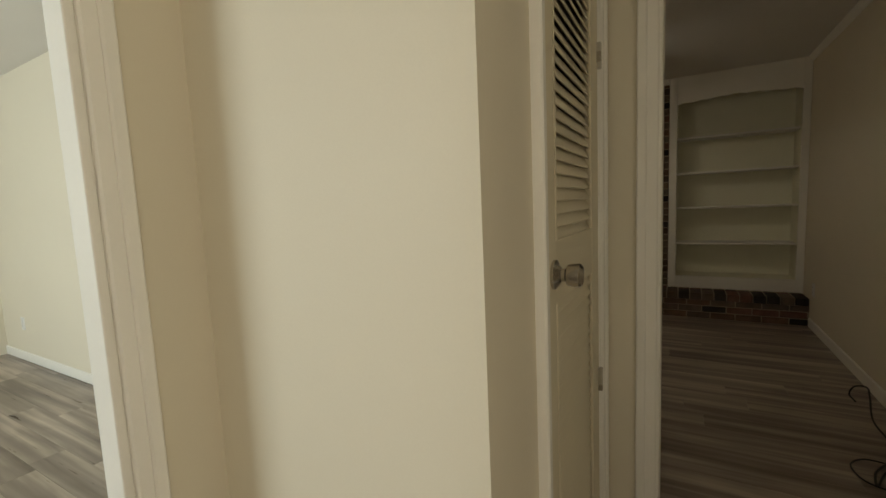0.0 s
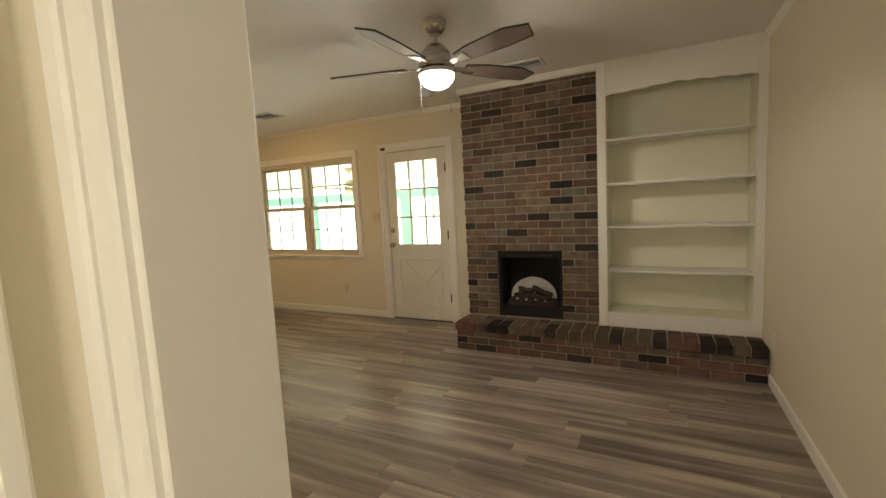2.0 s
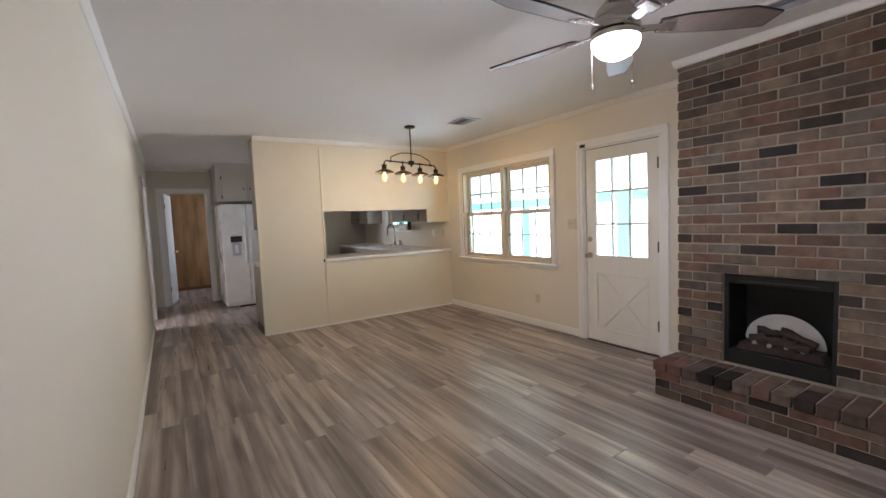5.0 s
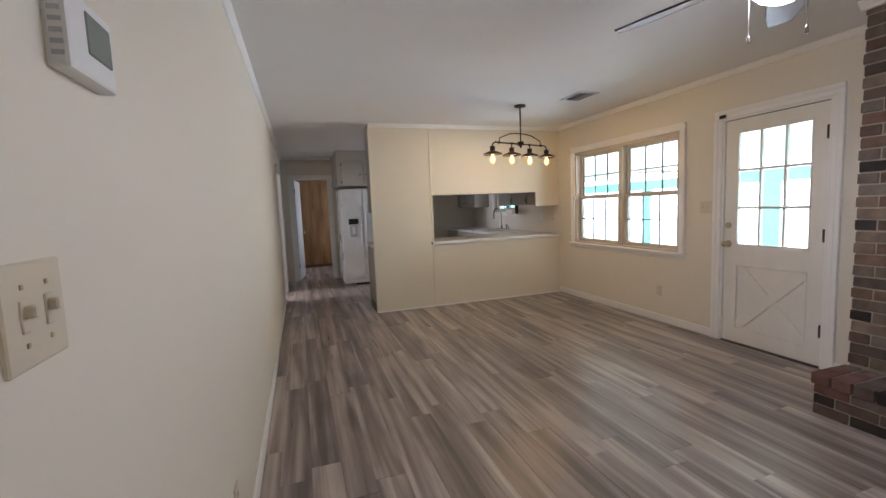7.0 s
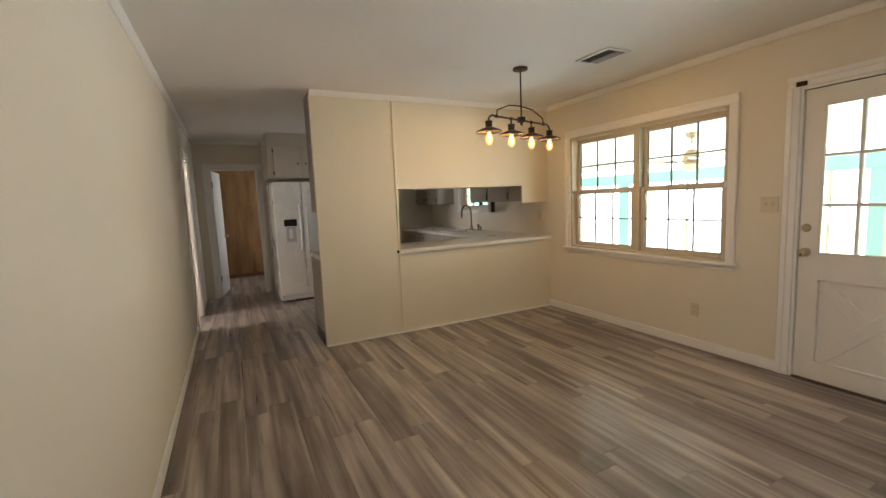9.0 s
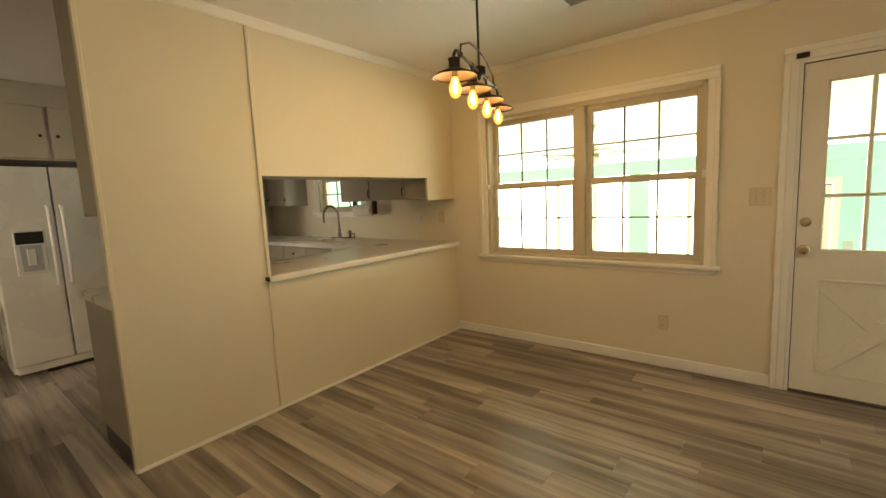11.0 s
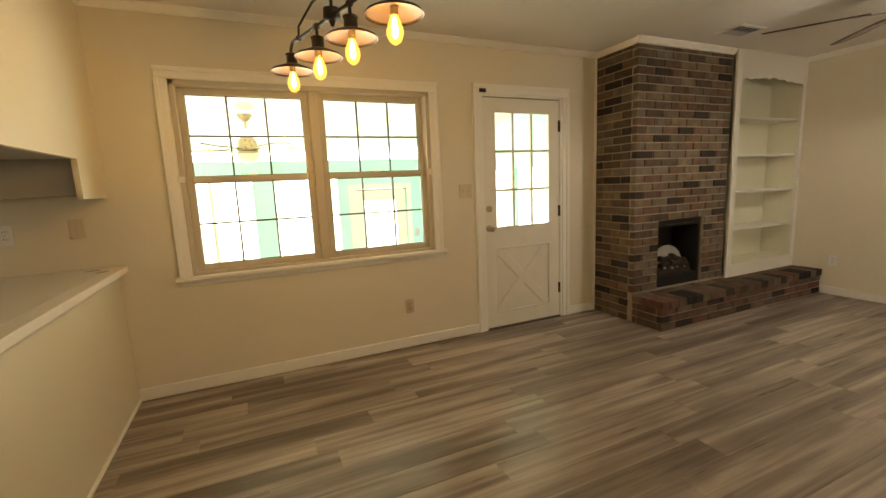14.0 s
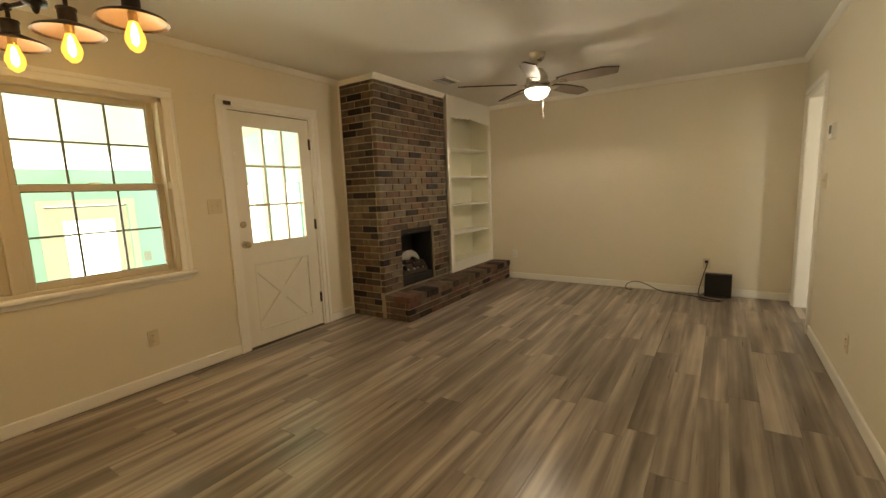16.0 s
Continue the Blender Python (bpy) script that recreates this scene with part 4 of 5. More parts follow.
def bookcase():
    x0, x1, yf, z0, z1 = CX1 + 0.002, E - 0.002, 5.16, HZ + 0.012, C - 0.002
    root = thing("bookcase", (0.75, 5.3, z0), "white built-in bookcase with empty shelves and a scalloped top", "bookcase")
    ix0, ix1, yb = 0.245, 1.268, 5.47
    part("back_panel", box(x0, x1, yb, yb + 0.02, z0, z1), SHELFB, root, "pale yellow-green painted back")
    for a, b in ((x0, ix0), (ix1, x1)):
        part("stile", box(a, b, yf, yf + 0.022, z0, z1, 0.003), WHITE, root)
    for a in (ix0 - 0.02, ix1):
        part("side_panel", box(a, a + 0.02, yf + 0.022, yb, z0, z1), SHELFB, root)
    part("bottom_rail", box(ix0, ix1, yf + 0.001, yf + 0.022, z0, 0.385, 0.003), WHITE, root)
    n = 96
    out = [(ix0, z1), (ix0, 2.185)]
    for k in range(n + 1):
        t = k / n
        s = abs(2 * t - 1)
        z = 2.185 + 0.030 * (1 - s) + 0.016 * abs(math.sin(math.pi * 3.5 * (1 - s) + 0.2)) * (1 - 0.3 * s)
        if 0.02 < t < 0.98:
            out.append((ix0 + (ix1 - ix0) * t, z))
    out += [(ix1, 2.185), (ix1, z1)]
    part("valance", prism(out, "y", yf + 0.001, yf + 0.022), WHITE, root, "white scalloped valance")
    part("floor_board", box(ix0, ix1, yf + 0.022, yb, 0.365, 0.385), SHELFB, root)
    for z in (0.731, 1.108, 1.475, 1.838):
        part("shelf", box(ix0 - 0.002, ix1 + 0.002, yf + 0.03, yb, z - 0.010, z + 0.010, 0.004), WHITE, root, "white painted shelf")


bookcase()
bm = box(CX0 + 0.006, E - 0.004, HY0 + 0.006, CY + 0.004, 0.0, HZ - 0.066)
box(CX0 + 0.006, E - 0.004, HY0 + 0.012, CY + 0.004, HZ - 0.066, HZ - 0.005, bm=bm)
box(CX1 + 0.004, E - 0.004, CY + 0.004, N, 0.0, HZ - 0.005, bm=bm)
hearth = solo("hearth", bm, MORTAR, "raised red-brown brick hearth with a rowlock edge", "hearth")
part("hearth_base", box(CX1 + 0.003, E - 0.003, 5.16, N, HZ - 0.004, HZ + 0.011), WHITE, hearth)

# ---- ceiling fan ----
def ceiling_fan(name, at, phase, blade_r, metal, blade_mat, label, lit=True, drop=0.26):
    x, y, top = at
    root = thing(name, at, label, "ceiling fan")
    part("canopy", lathe([(0.075, 0), (0.075, -0.02), (0.062, -0.05), (0.035, -0.075), (0.022, -0.08)], pose(x, y, top)), metal, root, "", True)
    part("downrod", lathe([(0.013, -0.07), (0.013, -0.14)], pose(x, y, top), steps=12), metal, root, "", True)
    z = top - drop
    part("motor_housing", lathe([(0.03, 0.135), (0.05, 0.125), (0.085, 0.085), (0.095, 0.05), (0.095, 0.02), (0.11, 0.01), (0.11, -0.012), (0.06, -0.02)], pose(x, y, z)), metal, root, "", True)
    for k in range(5):
        a = phase + 72 * k
        m = pose(x, y, z + 0.004, 0, 0, a) @ pose(0, 0, 0, -13, 0, 0)
        r0, r1 = 0.19, blade_r
        out = [(r0, -0.045), (r0 + 0.12, -0.066), (r1 - 0.13, -0.074), (r1, -0.030), (r1 - 0.035, 0.062), (r1 - 0.2, 0.068), (r0 + 0.1, 0.056), (r0, 0.045)]
        bm = prism(out, "z", -0.0035, 0.0035)
        bmesh.ops.transform(bm, matrix=m, verts=bm.verts)
        blade = part("blade", bm, blade_mat, root, "grey-brown wooden blade")
        edge = bmesh.new()
        for p, q in zip(out, out[1:] + out[:1]):
            P, Q = Vector((*p, 0)), Vector((*q, 0))
            d = (Q - P).normalized()
            s = Vector((d.y, -d.x, 0))
            for sgn in (1,):
                vs = [m @ (P + s * 0.0012 + Vector((0, 0, h))) for h in (-0.0045, 0.0045)] + [m @ (Q + s * 0.0012 + Vector((0, 0, h))) for h in (0.0045, -0.0045)]
                ws = [v - m.to_3x3() @ (s * 0.003) for v in vs]
                va, vb = [edge.verts.new(v) for v in vs], [edge.verts.new(v) for v in ws]
                edge.faces.new(va)
                edge.faces.new(vb[::-1])
                for i in range(4):
                    edge.faces.new((va[i], va[(i + 1) % 4], vb[(i + 1) % 4], vb[i]))
        part("blade_edge", edge, BLADE_EDGE, blade, "dark blade edge")
        iron = box(0.09, 0.25, -0.022, 0.022, -0.011, -0.004, 0.002)
        box(0.20, 0.26, -0.036, 0.036, -0.010, -0.0036, 0.002, bm=iron)
        bmesh.ops.transform(iron, matrix=m, verts=iron.verts)
        part("blade_iron", iron, metal, root)
    part("light_collar", lathe([(0.06, -0.015), (0.108, -0.022), (0.108, -0.045), (0.06, -0.048)], pose(x, y, z)), metal, root, "", True)
    dome = part("light_bowl", lathe([(0.106, -0.045), (0.108, -0.06), (0.098, -0.085), (0.075, -0.11), (0.04, -0.127), (0.002, -0.132)], pose(x, y, z)), OPAL if lit else PORCHW, root, "lit opal glass bowl" if lit else "", True)
    dome.visible_shadow = False
    for dx, dy, ln in ((-0.075, -0.075, 0.17), (0.095, -0.02, 0.19)):
        part("pull_chain", tube([(x + dx, y + dy, z - 0.03), (x + dx, y + dy, z - 0.06 - ln)], 0.0022, sides=5), metal, root)
        part("chain_pull", lathe([(0.002, 0), (0.006, -0.008), (0.006, -0.026), (0.002, -0.032)], pose(x + dx, y + dy, z - 0.06 - ln), steps=8), metal, root)
    return root


ceiling_fan("ceiling_fan", (-0.572, 3.73, C), 51, 0.70, NICKEL, BLADE, "brushed nickel ceiling fan with five grey-brown blades and a lit bowl")


# ---- chandelier ----
def chandelier():
    cx, cy, turn, gap, zb = -3.75, 4.39, radians(107.6), 0.291, 1.872
    root = thing("chandelier", (cx, cy, C), "dark bronze four-light chandelier with flat metal shades over the dining area", "chandelier")
    d = Vector((math.cos(turn), math.sin(turn), 0))

    def at(s, z):
        return (cx + d.x * s, cy + d.y * s, z)

    bar = zb + 0.165
    part("canopy", lathe([(0.062, 0), (0.062, -0.018), (0.02, -0.026)], pose(cx, cy, C)), BRONZE, root, "", True)
    part("stem", tube([at(0, C - 0.02), at(0, bar)], 0.007), BRONZE, root)
    part("hub", lathe([(0.008, 0.03), (0.034, 0.026), (0.036, -0.012), (0.014, -0.02), (0.008, -0.04), (0.002, -0.045)], pose(cx, cy, bar)), BRONZE, root, "", True)
    L = 1.5 * gap
    path = smooth_path([at(-L, bar - 0.065), at(-L, bar - 0.03), at(-L + 0.035, bar), at(-L + 0.09, bar)], 5) + smooth_path([at(L - 0.09, bar), at(L - 0.035, bar), at(L, bar - 0.03), at(L, bar - 0.065)], 5)
    part("cross_bar", tube(path, 0.008), BRONZE, root)
    path = [at(-L + 0.10, bar), at(-L + 0.11, bar + 0.05), at(-0.17, bar + 0.105), at(-0.05, bar + 0.115), at(0.05, bar + 0.115), at(0.17, bar + 0.105), at(L - 0.11, bar + 0.05), at(L - 0.10, bar)]
    part("bow_bar", tube(path, 0.0055), BRONZE, root)
    for s in (-L + 0.10, L - 0.10, -0.5 * gap, 0.5 * gap):
        part("coupling", lathe([(0.010, -0.012), (0.014, -0.008), (0.014, 0.008), (0.010, 0.012)], pose(*at(s, bar), 0, 90, math.degrees(turn)), steps=10), BRONZE, root)
    for k in range(4):
        s = (k - 1.5) * gap
        x, y, _ = at(s, 0)
        if k in (1, 2):
            part("drop", tube([at(s, bar), at(s, bar - 0.05)], 0.007), BRONZE, root)
        socket = part("socket", lathe([(0.012, 0.125), (0.030, 0.118), (0.030, 0.112), (0.027, 0.11), (0.027, 0.07), (0.032, 0.062)], pose(x, y, zb)), BRONZE, root, "", True)
        part("shade", lathe([(0.028, 0.072), (0.045, 0.066), (0.098, 0.044), (0.104, 0.036), (0.105, 0.033), (0.096, 0.0405), (0.044, 0.062), (0.026, 0.066)], pose(x, y, zb), steps=32), BRONZE, root, "flat dark bronze shade", True)
        part("shade_lining", lathe([(0.030, 0.0625), (0.094, 0.0395), (0.095, 0.0385), (0.031, 0.0605)], pose(x, y, zb), steps=32), SHADEIN, root, "paler underside of the shade", True)
        part("bulb_neck", lathe([(0.014, 0.066), (0.015, 0.035), (0.012, 0.03)], pose(x, y, zb), steps=12), BRASS, root, "", True)
        bulb = part("bulb", lathe([(0.013, 0.036), (0.018, 0.02), (0.029, -0.012), (0.030, -0.028), (0.022, -0.05), (0.008, -0.062), (0.001, -0.064)], pose(x, y, zb), steps=16), BULBGLASS, root, "amber filament bulb, lit", True)
        bulb.visible_shadow = False
        fil = part("filament", lathe([(0.002, 0.03), (0.008, 0.02), (0.013, -0.01), (0.012, -0.032), (0.003, -0.044)], pose(x, y, zb), steps=8), FILAMENT, bulb, "glowing filament", True)
        fil.visible_shadow = False
        lamp("chandelier_bulb", "POINT", pose(x, y, zb - 0.01), BULB_LIGHT, (1.0, 0.62, 0.25), radius=0.02)


def bulb_glass():
    mat = bpy.data.materials.new("amber_bulb_glass")
    mat.use_nodes = True
    n, l = mat.node_tree.nodes, mat.node_tree.links
    n.remove(n["Principled BSDF"])
    tr, em, mx = n.new("ShaderNodeBsdfTransparent"), n.new("ShaderNodeEmission"), n.new("ShaderNodeMixShader")
    tr.inputs[0].default_value = (1.0, 0.72, 0.35, 1)
    em.inputs[0].default_value, em.inputs[1].default_value = (1.0, 0.56, 0.12, 1), 5.0
    mx.inputs[0].default_value = 0.35
    l.new(tr.outputs[0], mx.inputs[1])
    l.new(em.outputs[0], mx.inputs[2])
    l.new(mx.outputs[0], n["Material Output"].inputs["Surface"])
    return mat


BULBGLASS = bulb_glass()
chandelier()


# ---- wall plates, thermostat, vents ----
def plate(name, face, u, z, w, h, axis, out, label, category, kind_of, material=PLATE):
    """A switch or outlet plate on a wall: axis is the wall's running axis, out its facing."""
    root = thing(name, (u, face, z) if axis == "x" else (face, u, z), label, category)

    def slab(du0, du1, dz0, dz1, t0, t1, bevel=0.0):
        a, b = sorted((face + t0 * out, face + t1 * out))
        return box(u + du0, u + du1, a, b, z + dz0, z + dz1, bevel) if axis == "x" else box(a, b, u + du0, u + du1, z + dz0, z + dz1, bevel)

    part("cover_plate", slab(-w / 2, w / 2, -h / 2, h / 2, -0.002, 0.006, 0.002), material, root)
    if kind_of == "switch":
        n = max(1, round(w / 0.07))
        for k in range(n):
            c = (k - (n - 1) / 2) * 0.046
            part("toggle_slot", slab(c - 0.008, c + 0.008, -0.018, 0.018, 0.005, 0.008, 0.001), material, root)
            part("toggle", slab(c - 0.005, c + 0.005, -0.002, 0.012, 0.007, 0.018, 0.002), material, root)
            for s in (-0.032, 0.032):
                part("screw", slab(c - 0.003, c + 0.003, s - 0.003, s + 0.003, 0.005, 0.0075, 0.001), BRASS, root)
    else:
        for s in (-0.021, 0.021):
            recep = part("receptacle", slab(-0.017, 0.017, s - 0.015, s + 0.015, 0.005, 0.009, 0.003), material, root)
            for c in (-0.006, 0.006):
                part("slot", slab(c - 0.0012, c + 0.0012, s - 0.004, s + 0.006, 0.0085, 0.0095), BLACK, recep)
        part("screw", slab(-0.003, 0.003, -0.003, 0.003, 0.005, 0.0075, 0.001), BRASS, root)
    return root


plate("light_switch", N, -2.49, 1.255, 0.116, 0.116, "x", -1, "almond double toggle switch plate by the porch door", "switch", "switch")
plate("wall_outlet", N, -3.038, 0.345, 0.072, 0.116, "x", -1, "almond duplex outlet low on the wall under the window", "outlet", "outlet")
plate("wall_outlet", E, 2.437, 0.36, 0.072, 0.116, "y", -1, "almond duplex outlet above the black box", "outlet", "outlet")
plate("wall_outlet", E, 4.80, 0.36, 0.072, 0.116, "y", -1, "white duplex outlet near the hearth", "outlet", "outlet", WPLATE)
plate("wall_outlet", S, -1.04, 0.33, 0.072, 0.116, "x", 1, "almond duplex outlet low on the long wall", "outlet", "outlet")
plate("light_switch", S, 0.0, 1.265, 0.116, 0.116, "x", 1, "almond double toggle switch plate by the hall doorway", "switch", "switch")
plate("wall_outlet", N - 0.001, -5.43, 1.137, 0.072, 0.116, "x", -1, "white duplex outlet over the kitchen counter", "outlet", "outlet", WPLATE)
plate("light_switch", N - 0.001, -5.104, 1.15, 0.072, 0.116, "x", -1, "almond switch plate over the kitchen counter", "switch", "switch")
plate("wall_outlet", 1.355, -4.9, 0.35, 0.072, 0.116, "x", -1, "white duplex outlet in the front room", "outlet", "outlet", WPLATE)


def thermostat():
    root = thing("thermostat", (-0.18, S, 1.565), "white digital thermostat on the long wall", "thermostat")
    part("body", box(-0.255, -0.105, S - 0.002, S + 0.026, 1.565, 1.675, 0.006, seg=2), WPLATE, root)
    part("display", box(-0.24, -0.16, S + 0.024, S + 0.028, 1.60, 1.66, 0.002), SCREEN, root, "grey display")
    for k in range(6):
        part("vent_slot", box(-0.107, -0.104, S + 0.006, S + 0.020, 1.58 + 0.014 * k, 1.586 + 0.014 * k), SHADEG, root)


thermostat()


def ceiling_vent(x, y, w, d, label):
    root = thing("ceiling_vent", (x, y, C), label, "vent", "ceiling vents")
    bm = bmesh.new()
    f = 0.025
    for b in ((x - w / 2, x + w / 2, y - d / 2, y - d / 2 + f), (x - w / 2, x + w / 2, y + d / 2 - f, y + d / 2), (x - w / 2, x - w / 2 + f, y - d / 2 + f, y + d / 2 - f), (x + w / 2 - f, x + w / 2, y - d / 2 + f, y + d / 2 - f)):
        box(*b, C - 0.012, C + 0.002, 0.003, bm=bm)
    part("frame", bm, WPLATE, root)
    part("backing", box(x - w / 2 + f, x + w / 2 - f, y - d / 2 + f, y + d / 2 - f, C - 0.003, C + 0.001), BLACK, root, "dark duct opening")
    n = 7
    for k in range(n):
        v = y - d / 2 + f + (k + 0.5) * (d - 2 * f) / n
        bm = box(-w / 2 + f, w / 2 - f, -0.007, 0.007, -0.0008, 0.0008)
        bmesh.ops.transform(bm, matrix=pose(x, v, C - 0.007, 38 if k < n / 2 else -38), verts=bm.verts)
        part("slat", bm, SHADEG, root)


ceiling_vent(-3.28, 4.83, 0.34, 0.24, "white ceiling air vent over the dining area")
ceiling_vent(-0.34, 4.84, 0.32, 0.22, "white ceiling air vent in front of the chimney")


# ---- loose things ----
def black_box():
    root = thing("internet_router", (1.22, 2.32, 0), "flat black electronic box standing on the floor by the wall", "router")
    part("case", box(1.175, 1.255, 2.19, 2.445, 0.006, 0.27, 0.008, seg=2), BLACK, root)
    part("foot", box(1.165, 1.265, 2.23, 2.405, 0.0, 0.012, 0.003), BLACK, root)
    part("front_panel", box(1.171, 1.177, 2.20, 2.435, 0.02, 0.26, 0.002), SOOT, root)


black_box()
pts = smooth_path([(1.325, 2.437, 0.345), (1.28, 2.43, 0.36), (1.24, 2.47, 0.20), (1.20, 2.50, 0.02), (1.10, 2.42, 0.006), (1.03, 2.28, 0.006), (1.06, 2.40, 0.006), (1.16, 2.56, 0.006), (1.20, 2.72, 0.006),
                   (1.19, 2.90, 0.03), (1.22, 3.06, 0.09), (1.24, 3.18, 0.105), (1.21, 3.26, 0.075), (1.19, 3.27, 0.02), (1.20, 3.20, 0.006)], 8)
solo("cable", tube(pts, 0.005, sides=6), BLACK, "black power cord looping over the floor by the wall", "cord", smooth=True)
pts = smooth_path([(1.20, 2.44, 0.05), (1.15, 2.48, 0.012), (1.05, 2.50, 0.006), (0.98, 2.42, 0.006), (1.00, 2.30, 0.006), (1.10, 2.25, 0.012), (1.175, 2.26, 0.03)], 8)
solo("cable", tube(pts, 0.004, sides=6), BLACK, "thin black cable coiled in front of the box", "cable", smooth=True)
bm = box(1.297, E - 0.008, 2.420, 2.454, 0.365, 0.397, 0.004)
solo("power_plug", bm, BLACK, "black plug adapter in the outlet", "plug")

# ---- porch beyond the window ----
PF = -0.62
solo("porch_floor", box(-9.0, 3.0, N + 0.16, 9.05, PF - 0.1, PF), PORCHF, "pale concrete porch floor", "floor", "structure")
bm = prism([(N + 0.16, 2.36), (9.05, 1.86), (9.05, 1.98), (N + 0.16, 2.48)], "x", -9.0, 3.0)
solo("porch_ceiling", bm, PORCHW, "sloping cream porch ceiling", "ceiling", "structure")
solo("porch_beam", box(-9.0, 3.0, 8.80, 8.92, 1.55, 1.735, 0.006), TEAL, "turquoise painted porch beam", "beam", "structure")
wall("wall_porch", "x", 8.80, 8.92, -2.98, -1.45, [(-2.76, -1.93, PF, 1.30)], PF, 1.55, TEAL, "turquoise painted porch wall")
wall("wall_porch_end", "y", -1.00, -0.90, N + 0.16, 8.8, [(6.40, 7.25, -0.30, 1.48), (7.42, 8.42, -0.30, 1.48)], PF, 2.40, TEAL, "turquoise painted porch end wall with window openings")
wall("wall_porch_far", "y", -8.8, -8.7, N + 0.16, 8.8, (), PF, 2.40, TEAL, "turquoise painted porch end wall")
wall("wall_porch_low", "x", 8.80, 8.92, -9.0, -2.98, (), PF, -0.45, WHITE, "low white porch wall")
wall("wall_porch_low", "x", 8.80, 8.92, -1.45, 3.0, (), PF, -0.45, WHITE, "low white porch wall")
root = thing("door_5", (-2.34, 8.84, PF), "white glazed door in the turquoise porch wall", "door", kind="structure")
bm = bmesh.new()
for b in ((-2.755, -2.60, PF + 0.01, 1.295), (-2.09, -1.935, PF + 0.01, 1.295), (-2.60, -2.09, 1.12, 1.295), (-2.60, -2.09, PF + 0.01, -0.35)):
    box(b[0], b[1], 8.83, 8.87, b[2], b[3], bm=bm)
part("door_leaf", bm, WHITE, root)
part("pane", box(-2.60, -2.09, 8.848, 8.852, -0.35, 1.12), GLASS, root).visible_shadow = False
bm = bmesh.new()
for b in ((-2.83, -2.76, PF, 1.30), (-1.93, -1.86, PF, 1.30), (-2.83, -1.86, 1.30, 1.37)):
    box(b[0], b[1], 8.782, 8.803, b[2], b[3], 0.003, bm=bm)
part("door_casing", bm, WHITE, root)
# black strip laid on the leaf's top edge as gap shade
part("head_gap", box(-2.75, -1.94, 8.826, 8.832, 1.280, 1.294), BLACK, root, "black strip standing in for the shaded gap over the door")
plate("wall_outlet", 8.80, -1.78, 0.59, 0.09, 0.13, "x", -1, "grey outlet on the turquoise porch wall", "outlet", "outlet", SHADEG)
for x, wd, mat, lab in ((-6.45, 0.22, TEAL, "broad turquoise painted porch post"), (-5.2, 0.05, PORCHW, "thin cream porch mullion"), (-4.62, 0.05, PORCHW, "thin cream porch mullion"), (-3.98, 0.27, TEAL, "broad turquoise painted porch post"),
                        (-3.35, 0.05, PORCHW, "thin cream porch mullion"), (0.85, 0.14, TEAL, "turquoise painted porch post"), (2.0, 0.14, TEAL, "turquoise painted porch post")):
    solo("porch_post", box(x - wd / 2, x + wd / 2, 8.81, 8.91, -0.45, 1.55, 0.005), mat, lab, "post", group="porch posts")
ceiling_fan("ceiling_fan", (-4.12, 7.25, 2.09), 20, 0.62, BRASS, PORCHW, "brass porch ceiling fan with pale blades", False, 0.34)
# emissive board added behind the porch so the openings look bright
GLOW = surface("glowing_backdrop", (0.8, 0.8, 0.8), 0.9, emit=(0.97, 1.0, 0.98), strength=4.0)
solo("backdrop", box(-10.4, 3.6, 10.3, 10.35, PF - 0.1, 2.6), GLOW, "glowing white board standing in for daylight beyond the porch", "backdrop", "structure")
solo("ground", box(-60, 60, -60, 60, PF - 0.35, PF - 0.12), GRASS, "green lawn around the house", "ground", "structure")


# ---- bricks ----
def brick_mesh(name, w, d, h, material, rough=0.0015):
    """One brick about its centre: chamfered, slightly uneven."""
    bm = box(-w / 2, w / 2, -d / 2, d / 2, -h / 2, h / 2, 0.003)
    for v in bm.verts:
        v.co += Vector([random.uniform(-rough, rough) for _ in range(3)])
    bmesh.ops.recalc_face_normals(bm, faces=bm.faces)
    me = bpy.data.meshes.new(name)
    bm.to_mesh(me)
    bm.free()
    me.materials.append(material)
    return me


MESHES = {}


def lay_brick(parent, x0, x1, y0, y1, z0, z1, material):
    w, d, h = round(x1 - x0, 3), round(y1 - y0, 3), round(z1 - z0, 3)
    if w < 0.012 or h < 0.012 or d < 0.008:
        return
    key = (w, d, h, material.name, random.randrange(3))
    if key not in MESHES:
        MESHES[key] = brick_mesh("brick", w, d, h, material)
    ob = new("brick", MESHES[key])
    ob.parent = parent
    ob.location = ((x0 + x1) / 2, (y0 + y1) / 2, (z0 + z1) / 2)


J, BL = 0.010, 0.208
RH = 0.0703
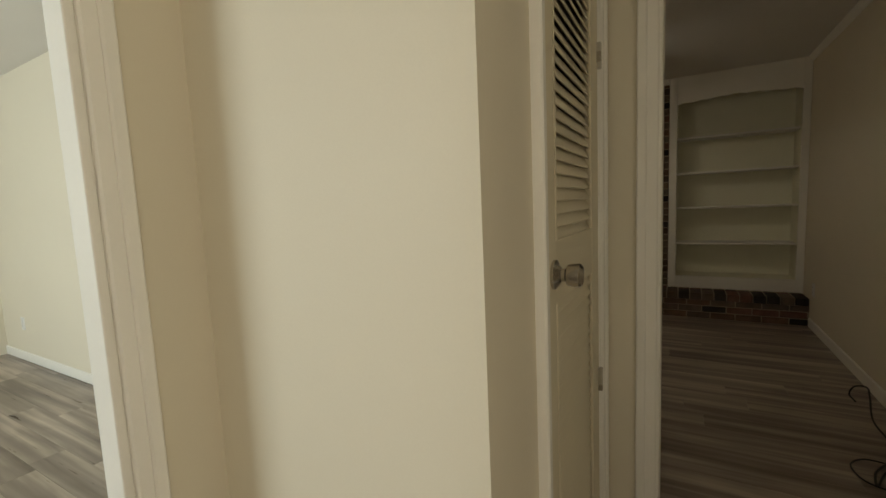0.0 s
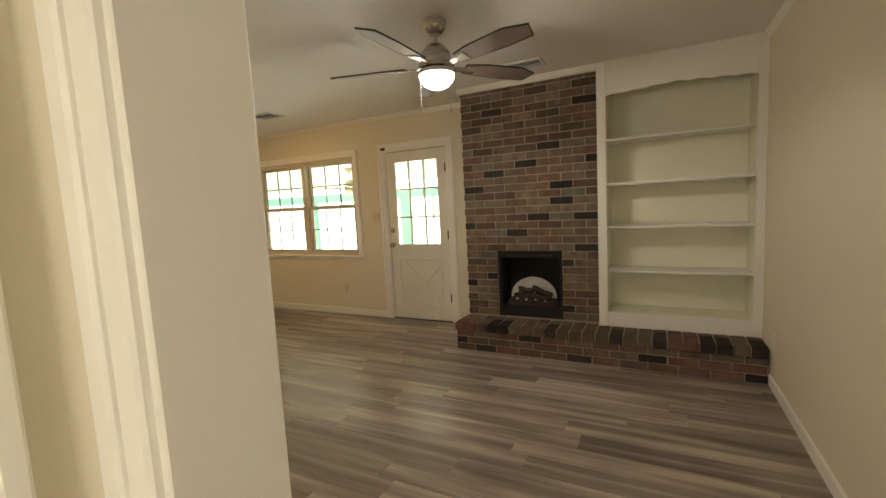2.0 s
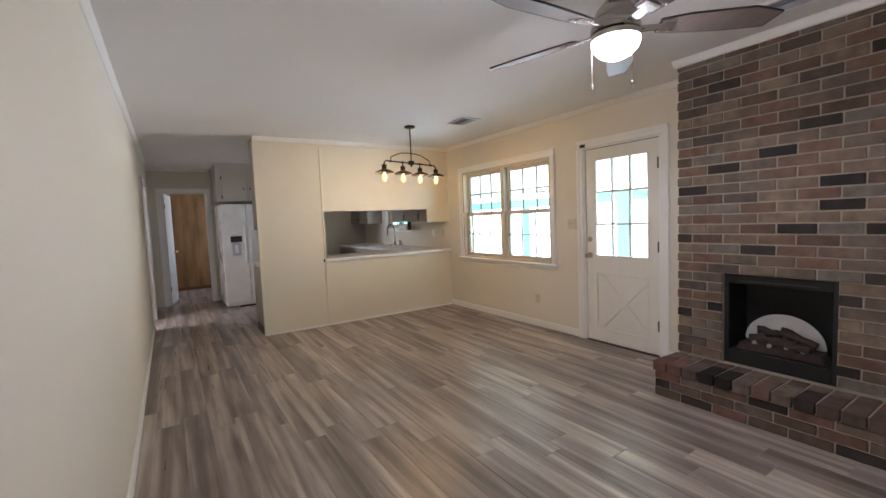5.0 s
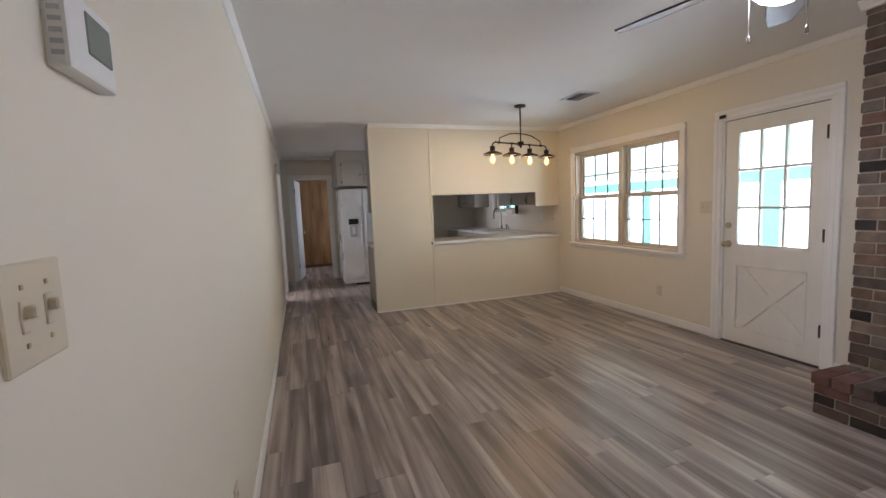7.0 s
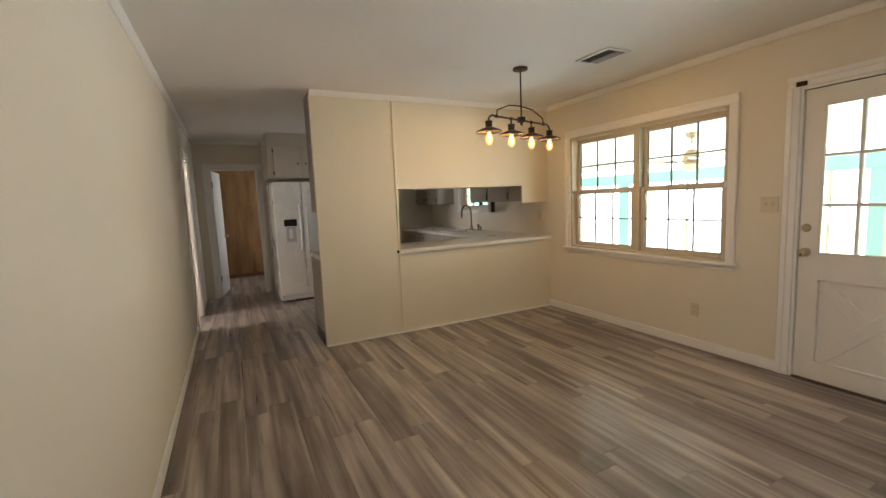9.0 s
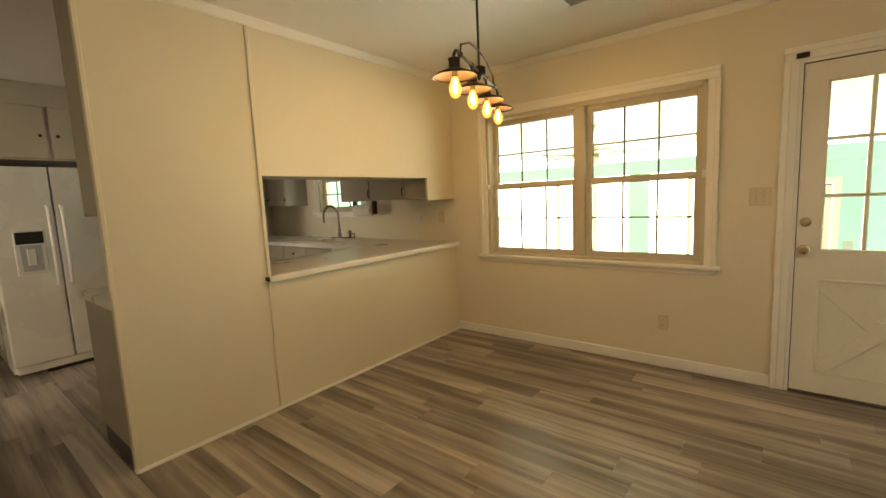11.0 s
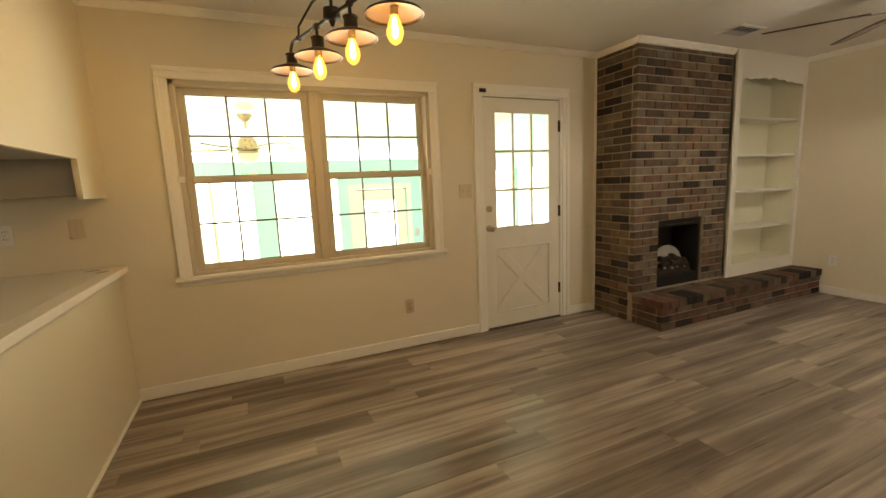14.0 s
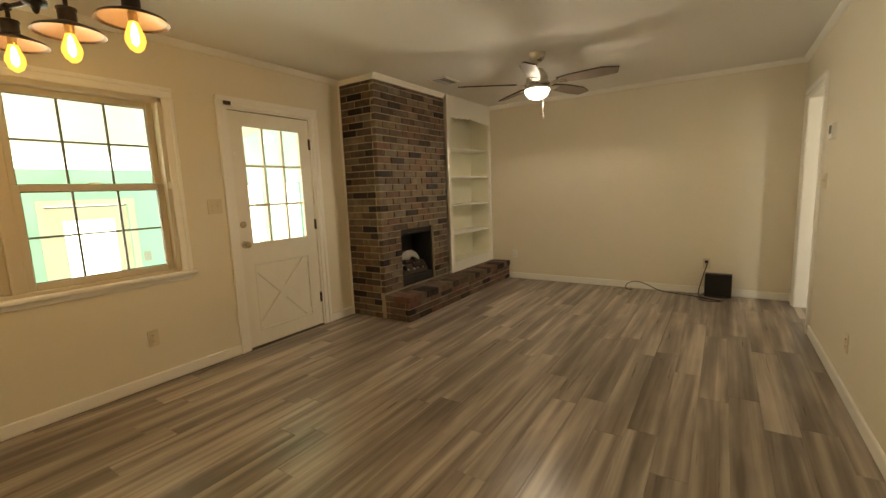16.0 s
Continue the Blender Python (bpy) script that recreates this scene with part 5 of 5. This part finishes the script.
# where the odd bricks sit: course, then the brick's number along the course
DARK = {31: (1, 5), 26: (4,), 24: (3, 6), 23: (1,), 21: (0, 4), 19: (4,), 17: (3, 5), 16: (0,), 15: (2,), 13: (5,), 11: (4,), 9: (1,), 8: (0,), 5: (4,)}
UMBER = {33: (3, 5), 32: (1,), 30: (1, 4), 29: (0,), 28: (5,), 26: (1,), 20: (2, 6), 13: (1,), 11: (0,), 5: (0,)}
RED = {29: (5,), 27: (2,), 25: (0, 5), 20: (4,), 18: (1,), 14: (1, 4), 6: (5,)}
for r in range(35):
    z0, z1 = max(0.002, r * RH - 0.0117 + J / 2), min((r + 1) * RH - 0.0117 - J / 2, 2.411)
    zc = (z0 + z1) / 2
    off = 0 if r % 2 else -BL / 2
    if zc > HZ - 0.01:
        for i in range(7):
            x = CX0 + off + i * BL
            a, b = max(x + J / 2, CX0 - 0.002), min(x + BL - J / 2, CX1 - 0.002)
            tone = BRICK
            for table, mat in ((DARK, DBRICK), (UMBER, GBRICK), (RED, RBRICK)):
                if i in table.get(r, ()):
                    tone = mat
            cuts = [(a, b)]
            if FZ0 < zc < FZ1:
                cuts = [(a, min(b, FX0 - 0.002)), (max(a, FX1 + 0.002), b)]
            for p, q in cuts:
                lay_brick(chimney, p, q, CY - 0.003, CY + 0.05, z0, z1, tone)
    # side return towards the porch door
    y = CY + 0.056 - (0 if r % 2 else 0.1)
    while y < N:
        a, b = max(y + J / 2, CY + 0.056), min(y + BL - J / 2, N - 0.001)
        y += BL
        lay_brick(chimney, CX0 - 0.002, CX0 + 0.05, a, b, z0, z1, random.choice((BRICK, BRICK, BRICK, BRICK, GBRICK, DBRICK)))
    # firebox cheeks
    if FZ0 < zc < FZ1:
        lay_brick(chimney, FX1 - 0.006, FX1 + 0.03, CY + 0.052, CY + 0.10, z0, z1, BRICK)

DARK_STRETCHERS = ((2, -0.38), (1, -1.03), (0, -0.76), (0, 0.04), (1, 0.54), (0, 1.24))
RED_STRETCHERS = ((1, 0.06), (2, 0.47), (0, 1.03), (0, 0.23), (1, 0.9))
DARK_CAPS = (3, 4, 8, 13, 16, 19, 20, 22)
rows = [(0.004, 0.060), (0.070, 0.126), (0.136, 0.186)]
for r, (z0, z1) in enumerate(rows):
    x = CX0 - (BL / 2 if r % 2 else 0.03)
    while x < E - 0.004:
        a, b = max(x + J / 2, CX0 - 0.004), min(x + BL - J / 2, E - 0.006)
        x += BL
        tone = HBRICK
        if any(k == r and a < u < b for k, u in DARK_STRETCHERS):
            tone = DBRICK
        elif any(k == r and a < u < b for k, u in RED_STRETCHERS):
            tone = RBRICK
        lay_brick(hearth, a, b, HY0 - 0.003, HY0 + 0.05, z0, z1, tone)
    for y in (HY0 + 0.06, HY0 + 0.06 + BL):
        lay_brick(hearth, CX0 - 0.004, CX0 + 0.05, y, min(y + BL - J, CY - 0.004), z0, z1, HBRICK)
n_cap = 23
cw = (E - 0.008 - CX0 + 0.02) / n_cap
for k in range(n_cap):
    a = CX0 - 0.018 + k * cw
    lay_brick(hearth, a + 0.005, a + cw - 0.005, HY0 - 0.016, HY0 + 0.19, HZ - 0.066, HZ + 0.002, DBRICK if k in DARK_CAPS else HBRICK)
    lay_brick(hearth, a + 0.005, a + cw - 0.005, HY0 + 0.20, CY - 0.006, HZ - 0.060, HZ, GBRICK if k % 5 == 2 else HBRICK)
    if a > CX1 + 0.01:
        lay_brick(hearth, a + 0.005, a + cw - 0.005, CY - 0.004, 5.157, HZ - 0.06, HZ, HBRICK)

# ---- floor planks ----
PW, PL, GAP = 0.154, 1.22, 0.0008
PLANKS = {}


def plank_verts(x0, x1, y0, y1, ch=0.0007):
    lo = [(x0, y0, -0.005), (x1, y0, -0.005), (x1, y1, -0.005), (x0, y1, -0.005)]
    mid = [(x, y, -ch) for x, y, _ in lo]
    top = [(x0 + ch, y0 + ch, 0), (x1 - ch, y0 + ch, 0), (x1 - ch, y1 - ch, 0), (x0 + ch, y1 - ch, 0)]
    faces = [(8, 9, 10, 11)]
    for k in range(4):
        j = (k + 1) % 4
        faces += [(k, j, 4 + j, 4 + k), (4 + k, 4 + j, 8 + j, 8 + k)]
    return lo + mid + top, faces


def plank_rows(x0, x1, y0, y1, start):
    """The pieces of a floor of staggered planks that run along x."""
    row, y = 0, start
    while y < y1:
        a, b = max(y, y0), min(y + PW, y1)
        y += PW
        row += 1
        if b - a < 0.01:
            continue
        x = x0 - ((row * 0.47 + 0.13 * ((row * 7) % 5)) % 1.0) * PL
        while x < x1:
            p, q = max(x, x0), min(x + PL, x1)
            x += PL
            if q - p > 0.02:
                yield p + GAP / 2, q - GAP / 2, a + GAP / 2, b - GAP / 2


def lay_planks(pieces):
    for x0, x1, y0, y1 in pieces:
        key = (round(x1 - x0, 3), round(y1 - y0, 3))
        if key not in PLANKS:
            vs, fs = plank_verts(-key[0] / 2, key[0] / 2, -key[1] / 2, key[1] / 2)
            me = bpy.data.meshes.new("plank")
            me.from_pydata(vs, [], fs)
            me.materials.append(PLANK)
            PLANKS[key] = me
        ob = new("plank", PLANKS[key])
        ob.parent = floor
        ob.location = ((x0 + x1) / 2, (y0 + y1) / 2, 0)


lay_planks(plank_rows(-8.35, E, S, N - 0.002, S - 0.05))
lay_planks(plank_rows(-0.6, 1.25, -0.3, S, -0.3 - 0.09))
vs, fs = [], []
for region in ((-5.4, -0.6, -3.0, 1.355, -3.0), (-10.47, -8.35, 1.3, 3.4, 1.25), (-8.35, -5.52, -3.0, S, -3.0), (-0.6, 1.25, -1.7, -0.3, -1.75)):
    for piece in plank_rows(*region):
        v, f = plank_verts(*piece)
        fs += [tuple(i + len(vs) for i in face) for face in f]
        vs += v
me = bpy.data.meshes.new("planks")
me.from_pydata(vs, [], fs)
me.materials.append(PLANK)
far = new("planks", me)
far.parent = floor
tagged(far, "grey-brown vinyl planks in the rooms beyond", kind="stuff")
